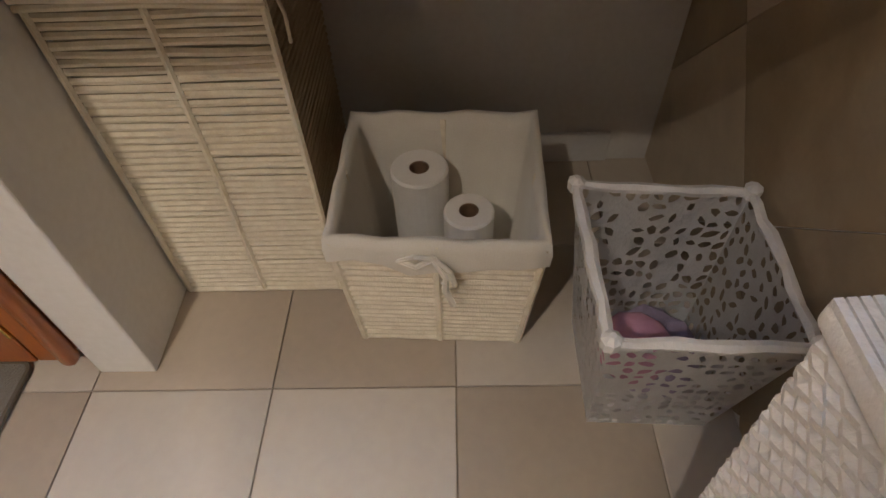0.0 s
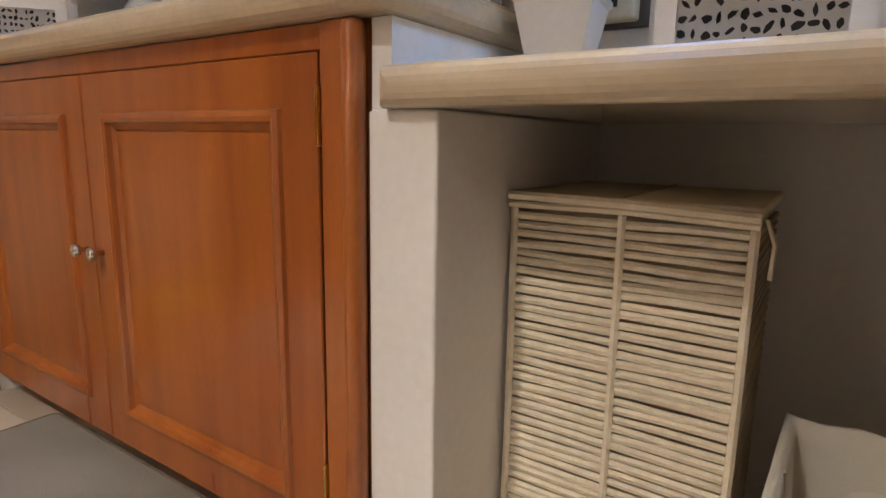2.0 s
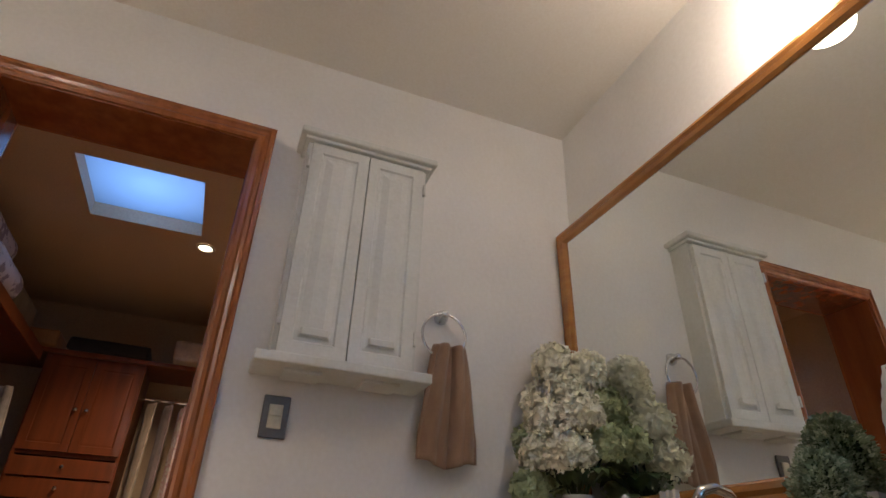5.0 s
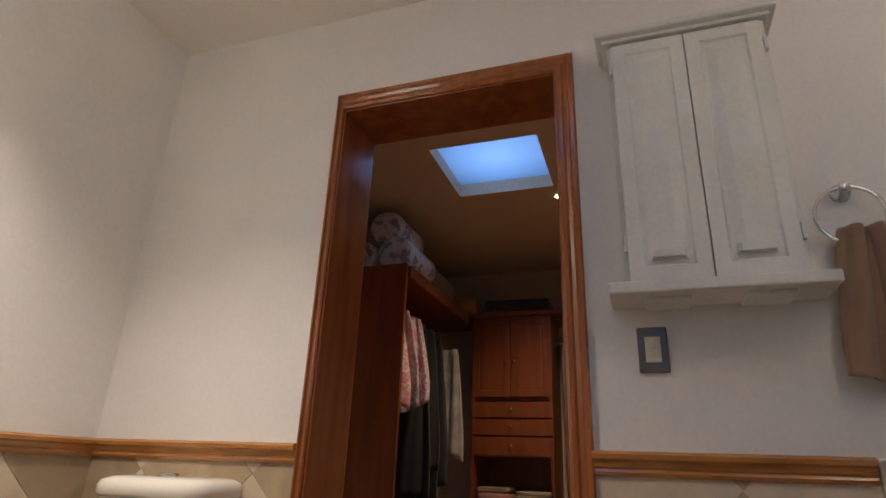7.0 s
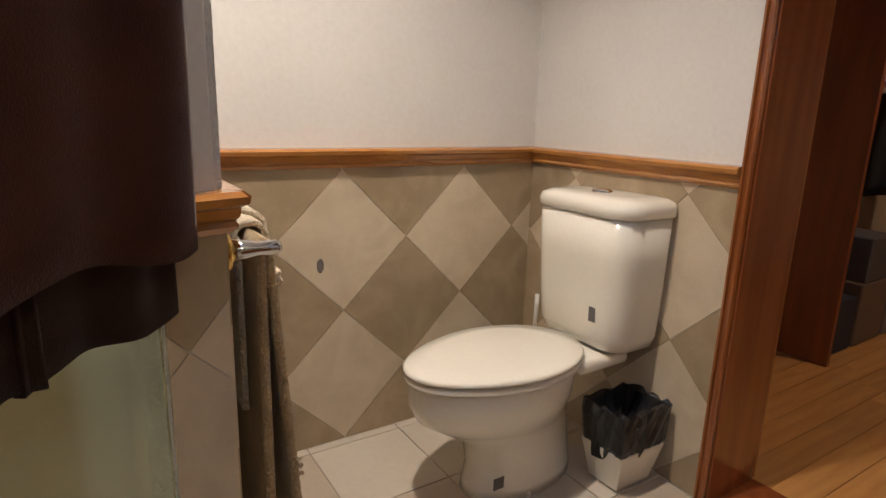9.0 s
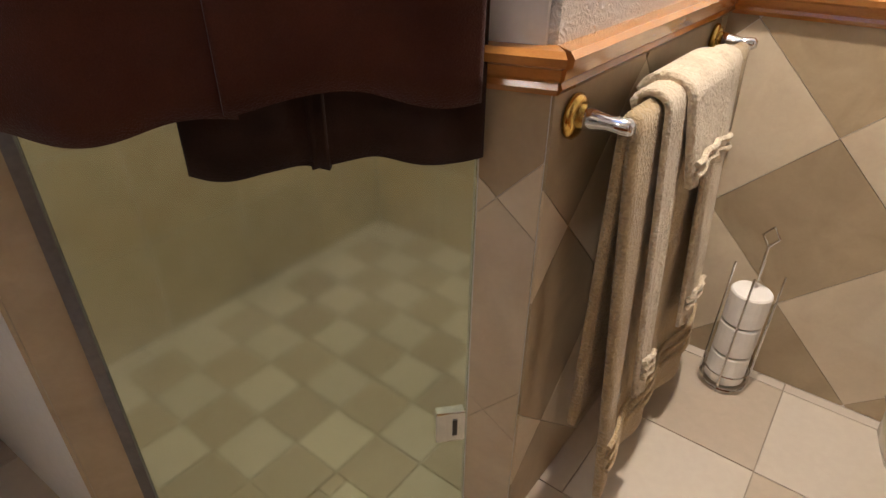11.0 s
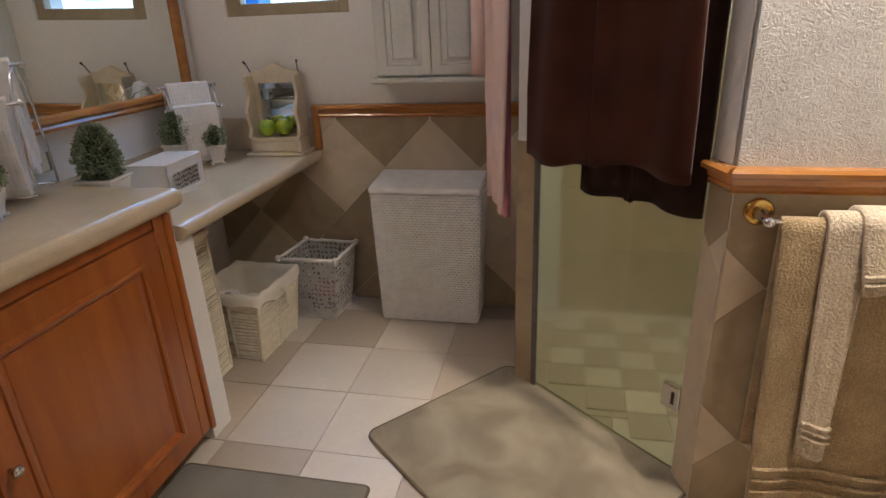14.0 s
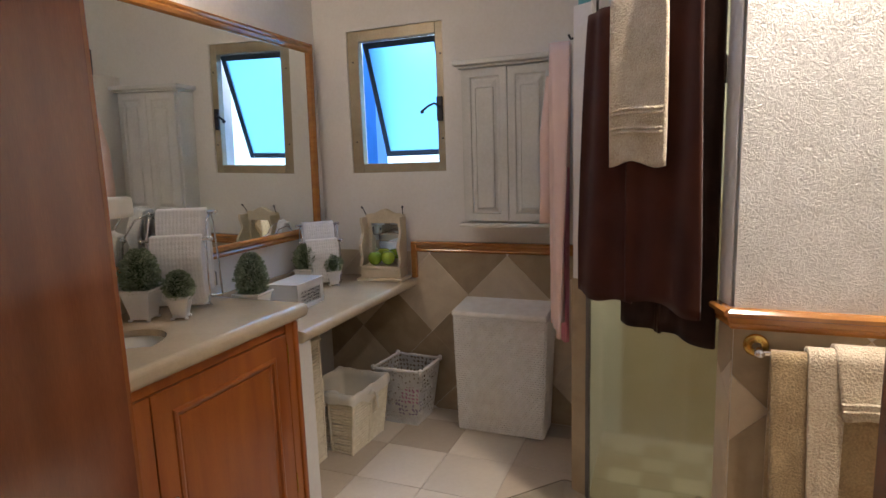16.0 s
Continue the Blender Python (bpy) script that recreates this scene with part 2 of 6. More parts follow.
def box(x0, x1, y0, y1, z0, z1, bevel=0.0, seg=2, bm=None):
    own = bmesh.new()
    bmesh.ops.create_cube(own, size=1, matrix=Matrix.Translation(((x0 + x1) / 2, (y0 + y1) / 2, (z0 + z1) / 2)) @
                          Matrix.Diagonal((abs(x1 - x0), abs(y1 - y0), abs(z1 - z0), 1)))
    if bevel:
        bmesh.ops.bevel(own, geom=own.edges, offset=bevel, segments=seg, affect="EDGES", profile=0.5)
    return merge(bm, own)


def merge(bm, own, m=None):
    if m is not None:
        bmesh.ops.transform(own, matrix=m, verts=own.verts)
    if bm is None:
        return own
    me = bpy.data.meshes.new("tmp")
    own.to_mesh(me)
    own.free()
    bm.from_mesh(me)
    bpy.data.meshes.remove(me)
    return bm


def prism(pts, z0, z1, bm=None, bevel=0.0):
    own = bmesh.new()
    a = [own.verts.new((x, y, z0)) for x, y in pts]
    b = [own.verts.new((x, y, z1)) for x, y in pts]
    own.faces.new(a[::-1])
    own.faces.new(b)
    for i in range(len(pts)):
        j = (i + 1) % len(pts)
        own.faces.new((a[i], a[j], b[j], b[i]))
    if bevel:
        bmesh.ops.bevel(own, geom=own.edges, offset=bevel, segments=2, affect="EDGES", profile=0.5)
    return merge(bm, own)


def sweep(profile, p0, p1, out, bm=None, cut0=0.0, cut1=0.0):
    """A moulding from p0 to p1; profile in (out, up); cut: mitre, metres of run per metre of profile out."""
    own = bmesh.new()
    p0, p1, out = Vector(p0), Vector(p1), Vector(out).normalized()
    run = (p1 - p0).normalized()
    up = Vector((0, 0, 1)) if abs(run.z) < 0.5 else out.cross(run)
    rings = []
    for p, c in ((p0, cut0), (p1, -cut1)):
        rings.append([own.verts.new(p + out * o + up * u + run * (c * o)) for o, u in profile])
    k = len(profile)
    for i in range(k):
        j = (i + 1) % k
        own.faces.new((rings[0][i], rings[0][j], rings[1][j], rings[1][i]))
    own.faces.new(rings[0][::-1])
    own.faces.new(rings[1])
    return merge(bm, own)


def lathe(rings, seg=24, bm=None, m=None, cap=True, sx=1.0, sy=1.0):
    """Rings of (radius, z) turned round the z axis."""
    own = bmesh.new()
    loops = []
    for r, z in rings:
        loops.append([own.verts.new((sx * r * math.cos(2 * math.pi * i / seg), sy * r * math.sin(2 * math.pi * i / seg), z)) for i in range(seg)])
    for a, b in zip(loops, loops[1:]):
        for i in range(seg):
            j = (i + 1) % seg
            own.faces.new((a[i], a[j], b[j], b[i]))
    if cap:
        own.faces.new(loops[0][::-1])
        own.faces.new(loops[-1])
    return merge(bm, own, m)


def tube(points, radius, seg=8, bm=None, closed=False):
    own = bmesh.new()
    pts = [Vector(p) for p in points]
    loops, k = [], len(pts)
    side = None
    for i, p in enumerate(pts):
        a = pts[(i - 1) % k] if closed or i else p
        b = pts[(i + 1) % k] if closed or i < k - 1 else p
        t = (b - a).normalized()
        if side is None:
            side = t.orthogonal().normalized()
        side = (side - t * side.dot(t)).normalized()
        up = t.cross(side)
        r = radius[i] if isinstance(radius, (list, tuple)) else radius
        loops.append([own.verts.new(p + (side * math.cos(2 * math.pi * j / seg) + up * math.sin(2 * math.pi * j / seg)) * r) for j in range(seg)])
    pairs = list(zip(loops, loops[1:])) + ([(loops[-1], loops[0])] if closed else [])
    for a, b in pairs:
        for i in range(seg):
            j = (i + 1) % seg
            own.faces.new((a[i], a[j], b[j], b[i]))
    if not closed:
        own.faces.new(loops[0][::-1])
        own.faces.new(loops[-1])
    return merge(bm, own)


def cloth(f, nu, nv, thick=0.006):
    """A sheet of cloth f(u, v) -> point, with thickness."""
    bm = bmesh.new()
    g = [[bm.verts.new(f(i / nu, j / nv)) for j in range(nv + 1)] for i in range(nu + 1)]
    for i in range(nu):
        for j in range(nv):
            bm.faces.new((g[i][j], g[i + 1][j], g[i + 1][j + 1], g[i][j + 1]))
    bmesh.ops.recalc_face_normals(bm, faces=bm.faces)
    bmesh.ops.solidify(bm, geom=bm.faces, thickness=thick)
    return bm


# ---- structure ----
def setting(name, bm, mat, label, category):
    return tagged(part(name, bm, mat), label, category, kind="structure")


WT = 0.26   # thickness of the wall to the closet
DOOR_S, DOOR_N, DOOR_H = -1.646, -0.80, 2.37   # opening to the closet
WIN_S, WIN_N, WIN_B, WIN_T = -0.24, 0.39, 1.49, 2.34

floor_bath = setting("floor", box(W, E, S, N, -0.12, -0.005), GROUT, "beige and tan square marble floor tiles", "floor")
setting("wall_north", box(W - WT, E + 0.2, N, N + 0.2, -0.12, CEIL), PLASTER, "white plastered wall behind the vanity", "wall")
bm = box(W - WT, W, DOOR_N + 0.03, N, -0.12, CEIL)
box(W - WT, W, S - 0.2, DOOR_S - 0.03, -0.12, CEIL, bm=bm)
box(W - WT, W, DOOR_S - 0.03, DOOR_N + 0.03, DOOR_H + 0.03, CEIL, bm=bm)
wall_west = setting("wall_west", bm, PLASTER, "white plastered wall with a doorway and stone wainscot", "wall")
bm = box(E, E + 0.2, S - 0.2, WIN_S, -0.12, CEIL)
box(E, E + 0.2, WIN_N, N, -0.12, CEIL, bm=bm)
box(E, E + 0.2, WIN_S, WIN_N, -0.12, WIN_B, bm=bm)
box(E, E + 0.2, WIN_S, WIN_N, WIN_T, CEIL, bm=bm)
wall_east = setting("wall_east", bm, PLASTER, "white plastered wall with a small window and stone wainscot", "wall")
wall_south = setting("wall_south", box(W, E, S - 0.2, S, -0.12, CEIL), PLASTER, "white plastered wall over diamond stone wainscot", "wall")

# ceiling with a skylight shaft
SX0, SX1, SY0, SY1 = -0.56, 0.10, -1.30, -0.64
bm = box(W - WT, SX0, S - 0.2, N + 0.2, CEIL, CEIL + 0.15)
box(SX1, E + 0.2, S - 0.2, N + 0.2, CEIL, CEIL + 0.15, bm=bm)
box(SX0, SX1, S - 0.2, SY0, CEIL, CEIL + 0.15, bm=bm)
box(SX0, SX1, SY1, N + 0.2, CEIL, CEIL + 0.15, bm=bm)
setting("ceiling", bm, CEILING, "cream painted ceiling with a square skylight", "ceiling")


def skylight(x0, x1, y0, y1, z):
    th = thing("skylight", "square skylight with blue daylight through frosted acrylic", "skylight", kind="structure")
    for a in ((x0 - 0.05, x0, y0 - 0.05, y1 + 0.05), (x1, x1 + 0.05, y0 - 0.05, y1 + 0.05), (x0, x1, y0 - 0.05, y0), (x0, x1, y1, y1 + 0.05)):
        part("shaft_side", box(*a, z + 0.151, z + 0.42), PLASTER, th)
    pane = part("pane", box(x0, x1, y0, y1, z + 0.09, z + 0.095), SKYPANE, th, "frosted acrylic pane")
    pane.visible_shadow = False
    return settle(th, x0, y0, z)


skylight(SX0, SX1, SY0, SY1, CEIL)

# shower walls: the one with the towel bar, and the one beside the hamper
P1, P2 = (-0.135, -1.672), (-0.036, -1.640)
bm = prism([(P1[0], S), P1, P2, (0.0, -1.68), (-0.02, S)], 0.0, CEIL)
setting("wall_shower_west", bm, STUCCO, "rough glossy stucco shower wall over stone wainscot", "wall")
setting("wall_shower_pier", prism([(P1[0] + 0.012, -1.664), (P1[0] + 0.014, -1.661), (P2[0], P2[1] + 0.006), P2], 1.07, CEIL), PLASTER,
        "smooth white plastered wall end beside the shower glass", "wall")
setting("wall_shower_north", prism([(0.446, -1.085), (E, -1.045), (E, -1.145), (0.40, -1.165)], 0.0, 2.16), PLASTER,
        "short white plastered wall beside the shower", "wall")
setting("shower_jamb", prism([(0.449, -1.0835), (0.452, -1.078), (0.416, -1.135), (0.405, -1.160), (0.398, -1.163), (0.444, -1.085)], 0.0, 1.02), STONE_D,
        "narrow tan stone jamb at the shower glass", "trim")

# dado rail profile (out, up)
RAIL = [(0, 0), (0.012, 0.002), (0.020, 0.012), (0.016, 0.020), (0.022, 0.026), (0.024, 0.040), (0.036, 0.046), (0.038, 0.058), (0.028, 0.066), (0.0, 0.068)]
RZ = 1.003


def rail(name, p0, p1, out, cut0=0.0, cut1=0.0):
    return setting(name, sweep(RAIL, (*p0, RZ), (*p1, RZ), (*out, 0), cut0=cut0, cut1=cut1), RAILWOOD, "varnished orange wood dado rail", "dado rail")


rail("trim_rail_west_a", (W, S), (W, DOOR_S - 0.038), (1, 0), cut0=1)
rail("trim_rail_west_b", (W, DOOR_N + 0.07), (W, -0.06), (1, 0))
rail("trim_rail_south", (W, S), (P1[0], S), (0, 1), cut0=1, cut1=1)
rail("trim_rail_shower", (P1[0], S), P1, (-1, 0), cut0=1, cut1=-0.55)
d = Vector((P2[0] - P1[0], P2[1] - P1[1])).normalized()
rail("trim_rail_pier", P1, P2, (-d.y, d.x), cut0=-0.55)
rail("trim_rail_east", (E, -1.043), (E, -0.035), (-1, 0))
setting("trim_rail_end", box(E - 0.03, E, -0.035, 0.0, 0.842, RZ + 0.066, 0.006), RAILWOOD, "upright end of the wooden dado rail", "trim")

# baseboard under the counter
setting("baseboard", box(0.0, 1.0, N - 0.012, N, 0.0, 0.09, 0.003), PLASTER, "low white baseboard under the counter", "baseboard")


# doorway: lining and casing
def casing_profile(w):
    return [(0, 0), (0.014, 0), (0.020, 0.010), (0.020, 0.022), (0.013, 0.030), (0.017, w * 0.62), (0.026, w * 0.72), (0.026, w - 0.006), (0.018, w), (0, w)]


bm = box(W - WT, W + 0.004, DOOR_N, DOOR_N + 0.03, 0, DOOR_H, 0.002)
door = thing("door_1", "open doorway lined in dark glossy mahogany", "doorway", kind="structure")
part("jamb", bm, JAMBWOOD, door)
part("jamb", box(W - WT, W + 0.004, DOOR_S - 0.03, DOOR_S, 0, DOOR_H, 0.002), JAMBWOOD, door)
part("head", box(W - WT, W + 0.004, DOOR_S - 0.03, DOOR_N + 0.03, DOOR_H, DOOR_H + 0.03, 0.002), JAMBWOOD, door)
part("stop", box(W - WT + 0.02, W - WT + 0.06, DOOR_N - 0.012, DOOR_N, 0, DOOR_H, 0.002), JAMBWOOD, door)
pr = casing_profile(0.068)
for xf, out in ((W, 1),):
    for y, sgn, wide in ((DOOR_S - 0.006, -1, 0.45), (DOOR_N + 0.006, 1, 1.0)):
        own = bmesh.new()
        rings = []
        for z, mitre in ((0.0, 0.0), (DOOR_H + 0.006, 1.0)):
            rings.append([own.verts.new((xf + out * o, y + sgn * u * wide, z + mitre * u)) for o, u in pr])
        for i in range(len(pr)):
            j = (i + 1) % len(pr)
            own.faces.new((rings[0][i], rings[0][j], rings[1][j], rings[1][i]))
        own.faces.new(rings[0])
        own.faces.new(rings[1])
        part("casing", own, CASEWOOD, door)
    own = bmesh.new()
    rings = []
    for y, sgn, wide in ((DOOR_S - 0.006, -1, 0.45), (DOOR_N + 0.006, 1, 1.0)):
        rings.append([own.verts.new((xf + out * o, y + sgn * u * wide, DOOR_H + 0.006 + u)) for o, u in pr])
    for i in range(len(pr)):
        j = (i + 1) % len(pr)
        own.faces.new((rings[0][i], rings[0][j], rings[1][j], rings[1][i]))
    part("casing", own, CASEWOOD, door)
for y0, y1 in ((DOOR_S - 0.095, DOOR_S - 0.004), (DOOR_N + 0.004, DOOR_N + 0.095)):
    part("casing", box(W - WT - 0.02, W - WT, y0, y1, 0, DOOR_H + 0.095, 0.004), CASEWOOD, door)
part("casing", box(W - WT - 0.018, W - WT, DOOR_S - 0.004, DOOR_N + 0.004, DOOR_H + 0.004, DOOR_H + 0.093, 0.004), CASEWOOD, door)
settle(door, W, (DOOR_S + DOOR_N) / 2)
setting("threshold", box(W - WT, W, DOOR_S, DOOR_N, -0.1, 0.004, 0.002), JAMBWOOD, "dark wooden threshold", "threshold")

# window with a top-hung sash pushed out
win = thing("window_1", "bronze metal window with a frosted pane tilted open", "window", kind="structure")
fx0, fx1 = E + 0.012, E + 0.06
part("frame", box(fx0, fx1, WIN_S, WIN_S + 0.05, WIN_B, WIN_T, 0.004), WINMETAL, win)
part("frame", box(fx0, fx1, WIN_N - 0.075, WIN_N, WIN_B, WIN_T, 0.004), WINMETAL, win)
part("frame", box(fx0, fx1, WIN_S + 0.05, WIN_N - 0.075, WIN_B, WIN_B + 0.055, 0.004), WINMETAL, win)
part("frame", box(fx0, fx1, WIN_S + 0.05, WIN_N - 0.075, WIN_T - 0.065, WIN_T, 0.004), WINMETAL, win)
for y in (WIN_S + 0.02, WIN_N - 0.035):
    for z in (1.68, 2.16):
        part("screw", lathe([(0.006, 0), (0.005, 0.003)], 8, m=pose(fx0, y, z, 0, -90, 0)), DARK, win)
m = pose(E + 0.05, 0, WIN_T - 0.07, 0, -21, 0)
y0, y1, L = WIN_S + 0.05, WIN_N - 0.085, WIN_T - WIN_B - 0.12
sash = bmesh.new()
for a in ((0, 0.025, y0, y0 + 0.03, -L, 0), (0, 0.025, y1 - 0.03, y1, -L, 0), (0, 0.025, y0 + 0.03, y1 - 0.03, -L, -L + 0.035), (0, 0.025, y0 + 0.03, y1 - 0.03, -0.035, 0)):
    box(*a, 0.003, bm=sash)
bmesh.ops.transform(sash, matrix=m, verts=sash.verts)
sash = part("sash", sash, SASH, win, "dark blue sash")
pane = box(0.009, 0.015, y0 + 0.025, y1 - 0.025, -L + 0.03, -0.03)
bmesh.ops.transform(pane, matrix=m, verts=pane.verts)
pane = part("pane", pane, BLUEGLASS, sash, "frosted blue-lit glass pane")
pane.visible_shadow = False
hd = lathe([(0.014, 0), (0.012, 0.02)], 10, m=pose(fx0, WIN_S + 0.03, 1.86, 0, -90, 0))
tube([(fx0 - 0.02, WIN_S + 0.03, 1.86), (fx0 - 0.04, WIN_S + 0.05, 1.88), (fx0 - 0.05, WIN_S + 0.085, 1.865), (fx0 - 0.05, WIN_S + 0.13, 1.835)], 0.007, 8, hd)
lathe([(0.004, 0), (0.011, 0.006), (0.011, 0.016), (0.004, 0.022)], 10, hd, pose(fx0 - 0.05, WIN_S + 0.135, 1.83, 70, 0, 0))
box(fx0 - 0.012, fx0, WIN_S + 0.012, WIN_S + 0.05, 1.78, 1.92, 0.004, bm=hd)
part("crank_handle", hd, DARK, win, "dark metal crank handle")
settle(win, E, (WIN_S + WIN_N) / 2, WIN_B)
bm = box(2.6, 2.62, -2.5, 3.0, 0.5, 4.5)
setting("backdrop", bm, OUTSKY, "pale bright sky beyond the window", "sky")
setting("outside_wall", box(1.6, 1.75, 0.47, 1.6, 0.5, 2.9), OUTBLUE_GLOW, "blue wall outside the window, its daylight put in as glow", "wall")

# closet shell
CX, CS, CN, CC = -4.95, -2.55, 0.10, 2.80
setting("floor_closet", box(CX, W - WT, CS, CN, -0.12, -0.006), JAMBWOOD, "oak laminate plank floor of the closet", "floor")
setting("wall_closet_west", box(CX - 0.15, CX, CS - 0.15, CN + 0.15, -0.12, CC), CLOSETWALL, "cream plastered closet wall", "wall")
setting("wall_closet_south", box(CX, W - WT, CS - 0.15, CS, -0.12, CC), CLOSETWALL, "cream plastered closet wall", "wall")
setting("wall_closet_north", box(CX, W - WT, CN, CN + 0.15, -0.12, CC), CLOSETWALL, "cream plastered closet wall", "wall")
KX0, KX1, KY0, KY1 = -3.25, -2.6, -1.69, -1.04
bm = box(CX - 0.15, KX0, CS - 0.15, CN + 0.15, CC, CC + 0.15)
box(KX1, W - WT, CS - 0.15, CN + 0.15, CC, CC + 0.15, bm=bm)
box(KX0, KX1, CS - 0.15, KY0, CC, CC + 0.15, bm=bm)
box(KX0, KX1, KY1, CN + 0.15, CC, CC + 0.15, bm=bm)
setting("ceiling_closet", bm, CLOSETWALL, "cream closet ceiling with a square skylight", "ceiling")
skylight(KX0, KX1, KY0, KY1, CC)


def downlight(x, y, z):
    th = thing("downlight", "round recessed downlight glowing warm in the ceiling", "ceiling light")
    part("trim_ring", lathe([(0.062, -0.002), (0.060, -0.008), (0.046, -0.010), (0.042, -0.004)], 24, cap=False), WHITE, th, smooth=True)
    part("bulb", lathe([(0.043, -0.003), (0.03, -0.010), (0.01, -0.013)], 20), LAMPGLOW, th, "glowing bulb face")
    th.location = (x, y, z)


downlight(-0.32, -1.84, CEIL)
# unseen fixture over the shower, added to go with its lamp
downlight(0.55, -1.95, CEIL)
downlight(-3.40, -1.01, CC)


# ---- bathroom furniture ----
def rect_loft(w, h, steps, m=None, bm=None):
    """A door face: rectangles inset step by step, (inset, depth); front looks to -y, corner at the origin."""
    own = bmesh.new()
    loops = []
    for a, y in steps:
        loops.append([own.verts.new(p) for p in ((a, y, a), (w - a, y, a), (w - a, y, h - a), (a, y, h - a))])
    for p, q in zip(loops, loops[1:]):
        for i in range(4):
            j = (i + 1) % 4
            own.faces.new((p[i], p[j], q[j], q[i]))
    own.faces.new(loops[-1])
    own.faces.new(loops[0][::-1])
    return merge(bm, own, m)


RAISED = [(0, 0.02), (0, 0.002), (0.002, 0), (0.075, 0), (0.078, -0.006), (0.086, -0.009), (0.094, -0.006), (0.098, 0.004), (0.108, 0.010), (0.112, 0.007), (0.16, 0.005)]


def knob(parent, m, mat=CHROME):
    return part("knob", lathe([(0.006, 0), (0.005, 0.012), (0.012, 0.018), (0.015, 0.025), (0.012, 0.031), (0.004, 0.033)], 14, m=m), mat, parent, "small round metal knob", True)


van = thing("vanity_cabinet", "orange cherry wood vanity cabinet with two panelled doors", "cabinet")
part("body", box(W + 0.01, -0.117, 0.006, N - 0.01, 0.085, 0.905), VANWOOD, van)
part("toe_kick", box(W + 0.02, -0.13, 0.06, 0.08, 0.0, 0.085), JAMBWOOD, van)
part("stile", box(-0.19, -0.145, -0.014, 0.006, 0.075, 0.905, 0.002), VANWOOD, van)
part("pilaster", box(-0.146, -0.116, -0.026, 0.006, 0.066, 0.905, 0.012, 3), VANWOOD, van, smooth=True)
part("stile", box(W + 0.012, -1.505, -0.012, 0.006, 0.075, 0.905, 0.002), VANWOOD, van)
part("top_rail", box(-1.505, -0.19, -0.008, 0.006, 0.868, 0.905, 0.002), VANWOOD, van)
for x0, x1, kx in ((-1.505, -0.868, -0.898), (-0.864, -0.194, -0.832)):
    leaf = part("door", rect_loft(x1 - x0, 0.79, RAISED, pose(x0, -0.016, 0.075)), VANWOOD, van)
    knob(leaf, pose(kx, -0.016, 0.505, 90, 0, 0))
    for z in (0.16, 0.735):
        hx = x1 + 0.002 if kx > -0.85 else x0 - 0.002
        part("hinge", box(hx - 0.003, hx + 0.003, -0.021, -0.014, z, z + 0.085, 0.002), BRASS, leaf, "thin brass hinge")
settle(van, (W - 0.117) / 2, 0.3)

pier = box(-0.114, 0.0, 0.0, N - 0.004, 0.0, 0.786, 0.004)
box(-0.112, -0.078, 0.006, N - 0.004, 0.786, 0.905, bm=pier)
setting("counter_pier", pier, PLASTER, "white plastered pier between vanity and kneehole", "pier")


def slab(name, x0, x1, y0, y1, z0, z1, label, hole=None, r=0.028):
    bm = box(x0, x1, y0, y1, z0, z1)
    ed = [e for e in bm.edges if all(abs(v.co.y - y0) < 1e-5 for v in e.verts) or all(abs(v.co.x - x1) < 1e-5 for v in e.verts) and x1 < E - 0.01]
    bmesh.ops.bevel(bm, geom=ed, offset=r, segments=5, affect="EDGES", profile=0.5)
    if hole:
        cx, cy, a, b = hole
        top = max((f for f in bm.faces if f.normal.z > 0.9), key=lambda f: f.calc_area())
        outer = list(top.edges)
        bm.faces.remove(top)
        ring = [bm.verts.new((cx + a * math.cos(t * math.pi / 20), cy + b * math.sin(t * math.pi / 20), z1)) for t in range(40)]
        low = [bm.verts.new((v.co.x, v.co.y, z1 - 0.025)) for v in ring]
        re = [bm.edges.new((ring[i], ring[(i + 1) % 40])) for i in range(40)]
        bmesh.ops.triangle_fill(bm, edges=outer + re, use_beauty=True)
        for i in range(40):
            bm.faces.new((ring[i], ring[(i + 1) % 40], low[(i + 1) % 40], low[i]))
    return tagged(part(name, bm, COUNTER), label, "countertop")


BX, BY = -0.775, 0.27
slab("vanity_countertop", W + 0.003, -0.05, -0.045, N - 0.004, 0.906, 0.969, "polished beige travertine vanity top with rounded edge", (BX, BY, 0.21, 0.155))
slab("dressing_countertop", -0.082, E - 0.003, -0.03, N - 0.004, 0.787, 0.842, "polished beige travertine dressing counter with rounded edge", r=0.025)
setting("backsplash_west", box(W, W + 0.02, -0.055, N, 0.970, 1.066, 0.003), COUNTER, "beige stone backsplash on the side wall", "backsplash")
setting("backsplash_north", box(W + 0.02, -0.05, N - 0.02, N, 0.970, 1.06, 0.003), COUNTER, "beige stone backsplash behind the basin", "backsplash")
setting("backsplash_low", box(-0.05, E, N - 0.016, N, 0.843, 0.925, 0.003), COUNTER, "low stone backsplash behind the dressing counter", "backsplash")

basin = thing("wash_basin", "oval cream undermounted wash basin with chrome drain", "sink")
part("bowl", lathe([(0.215, 0.944), (0.205, 0.93), (0.185, 0.88), (0.14, 0.83), (0.07, 0.812), (0.03, 0.81)], 40, m=pose(BX, BY, 0), cap=False, sy=0.75), CERAMIC, basin, smooth=True)
part("drain", lathe([(0.03, 0.811), (0.022, 0.814), (0.006, 0.811)], 20, m=pose(BX, BY, 0)), CHROME, basin, "chrome drain", True)
settle(basin, BX, BY, 0.81)

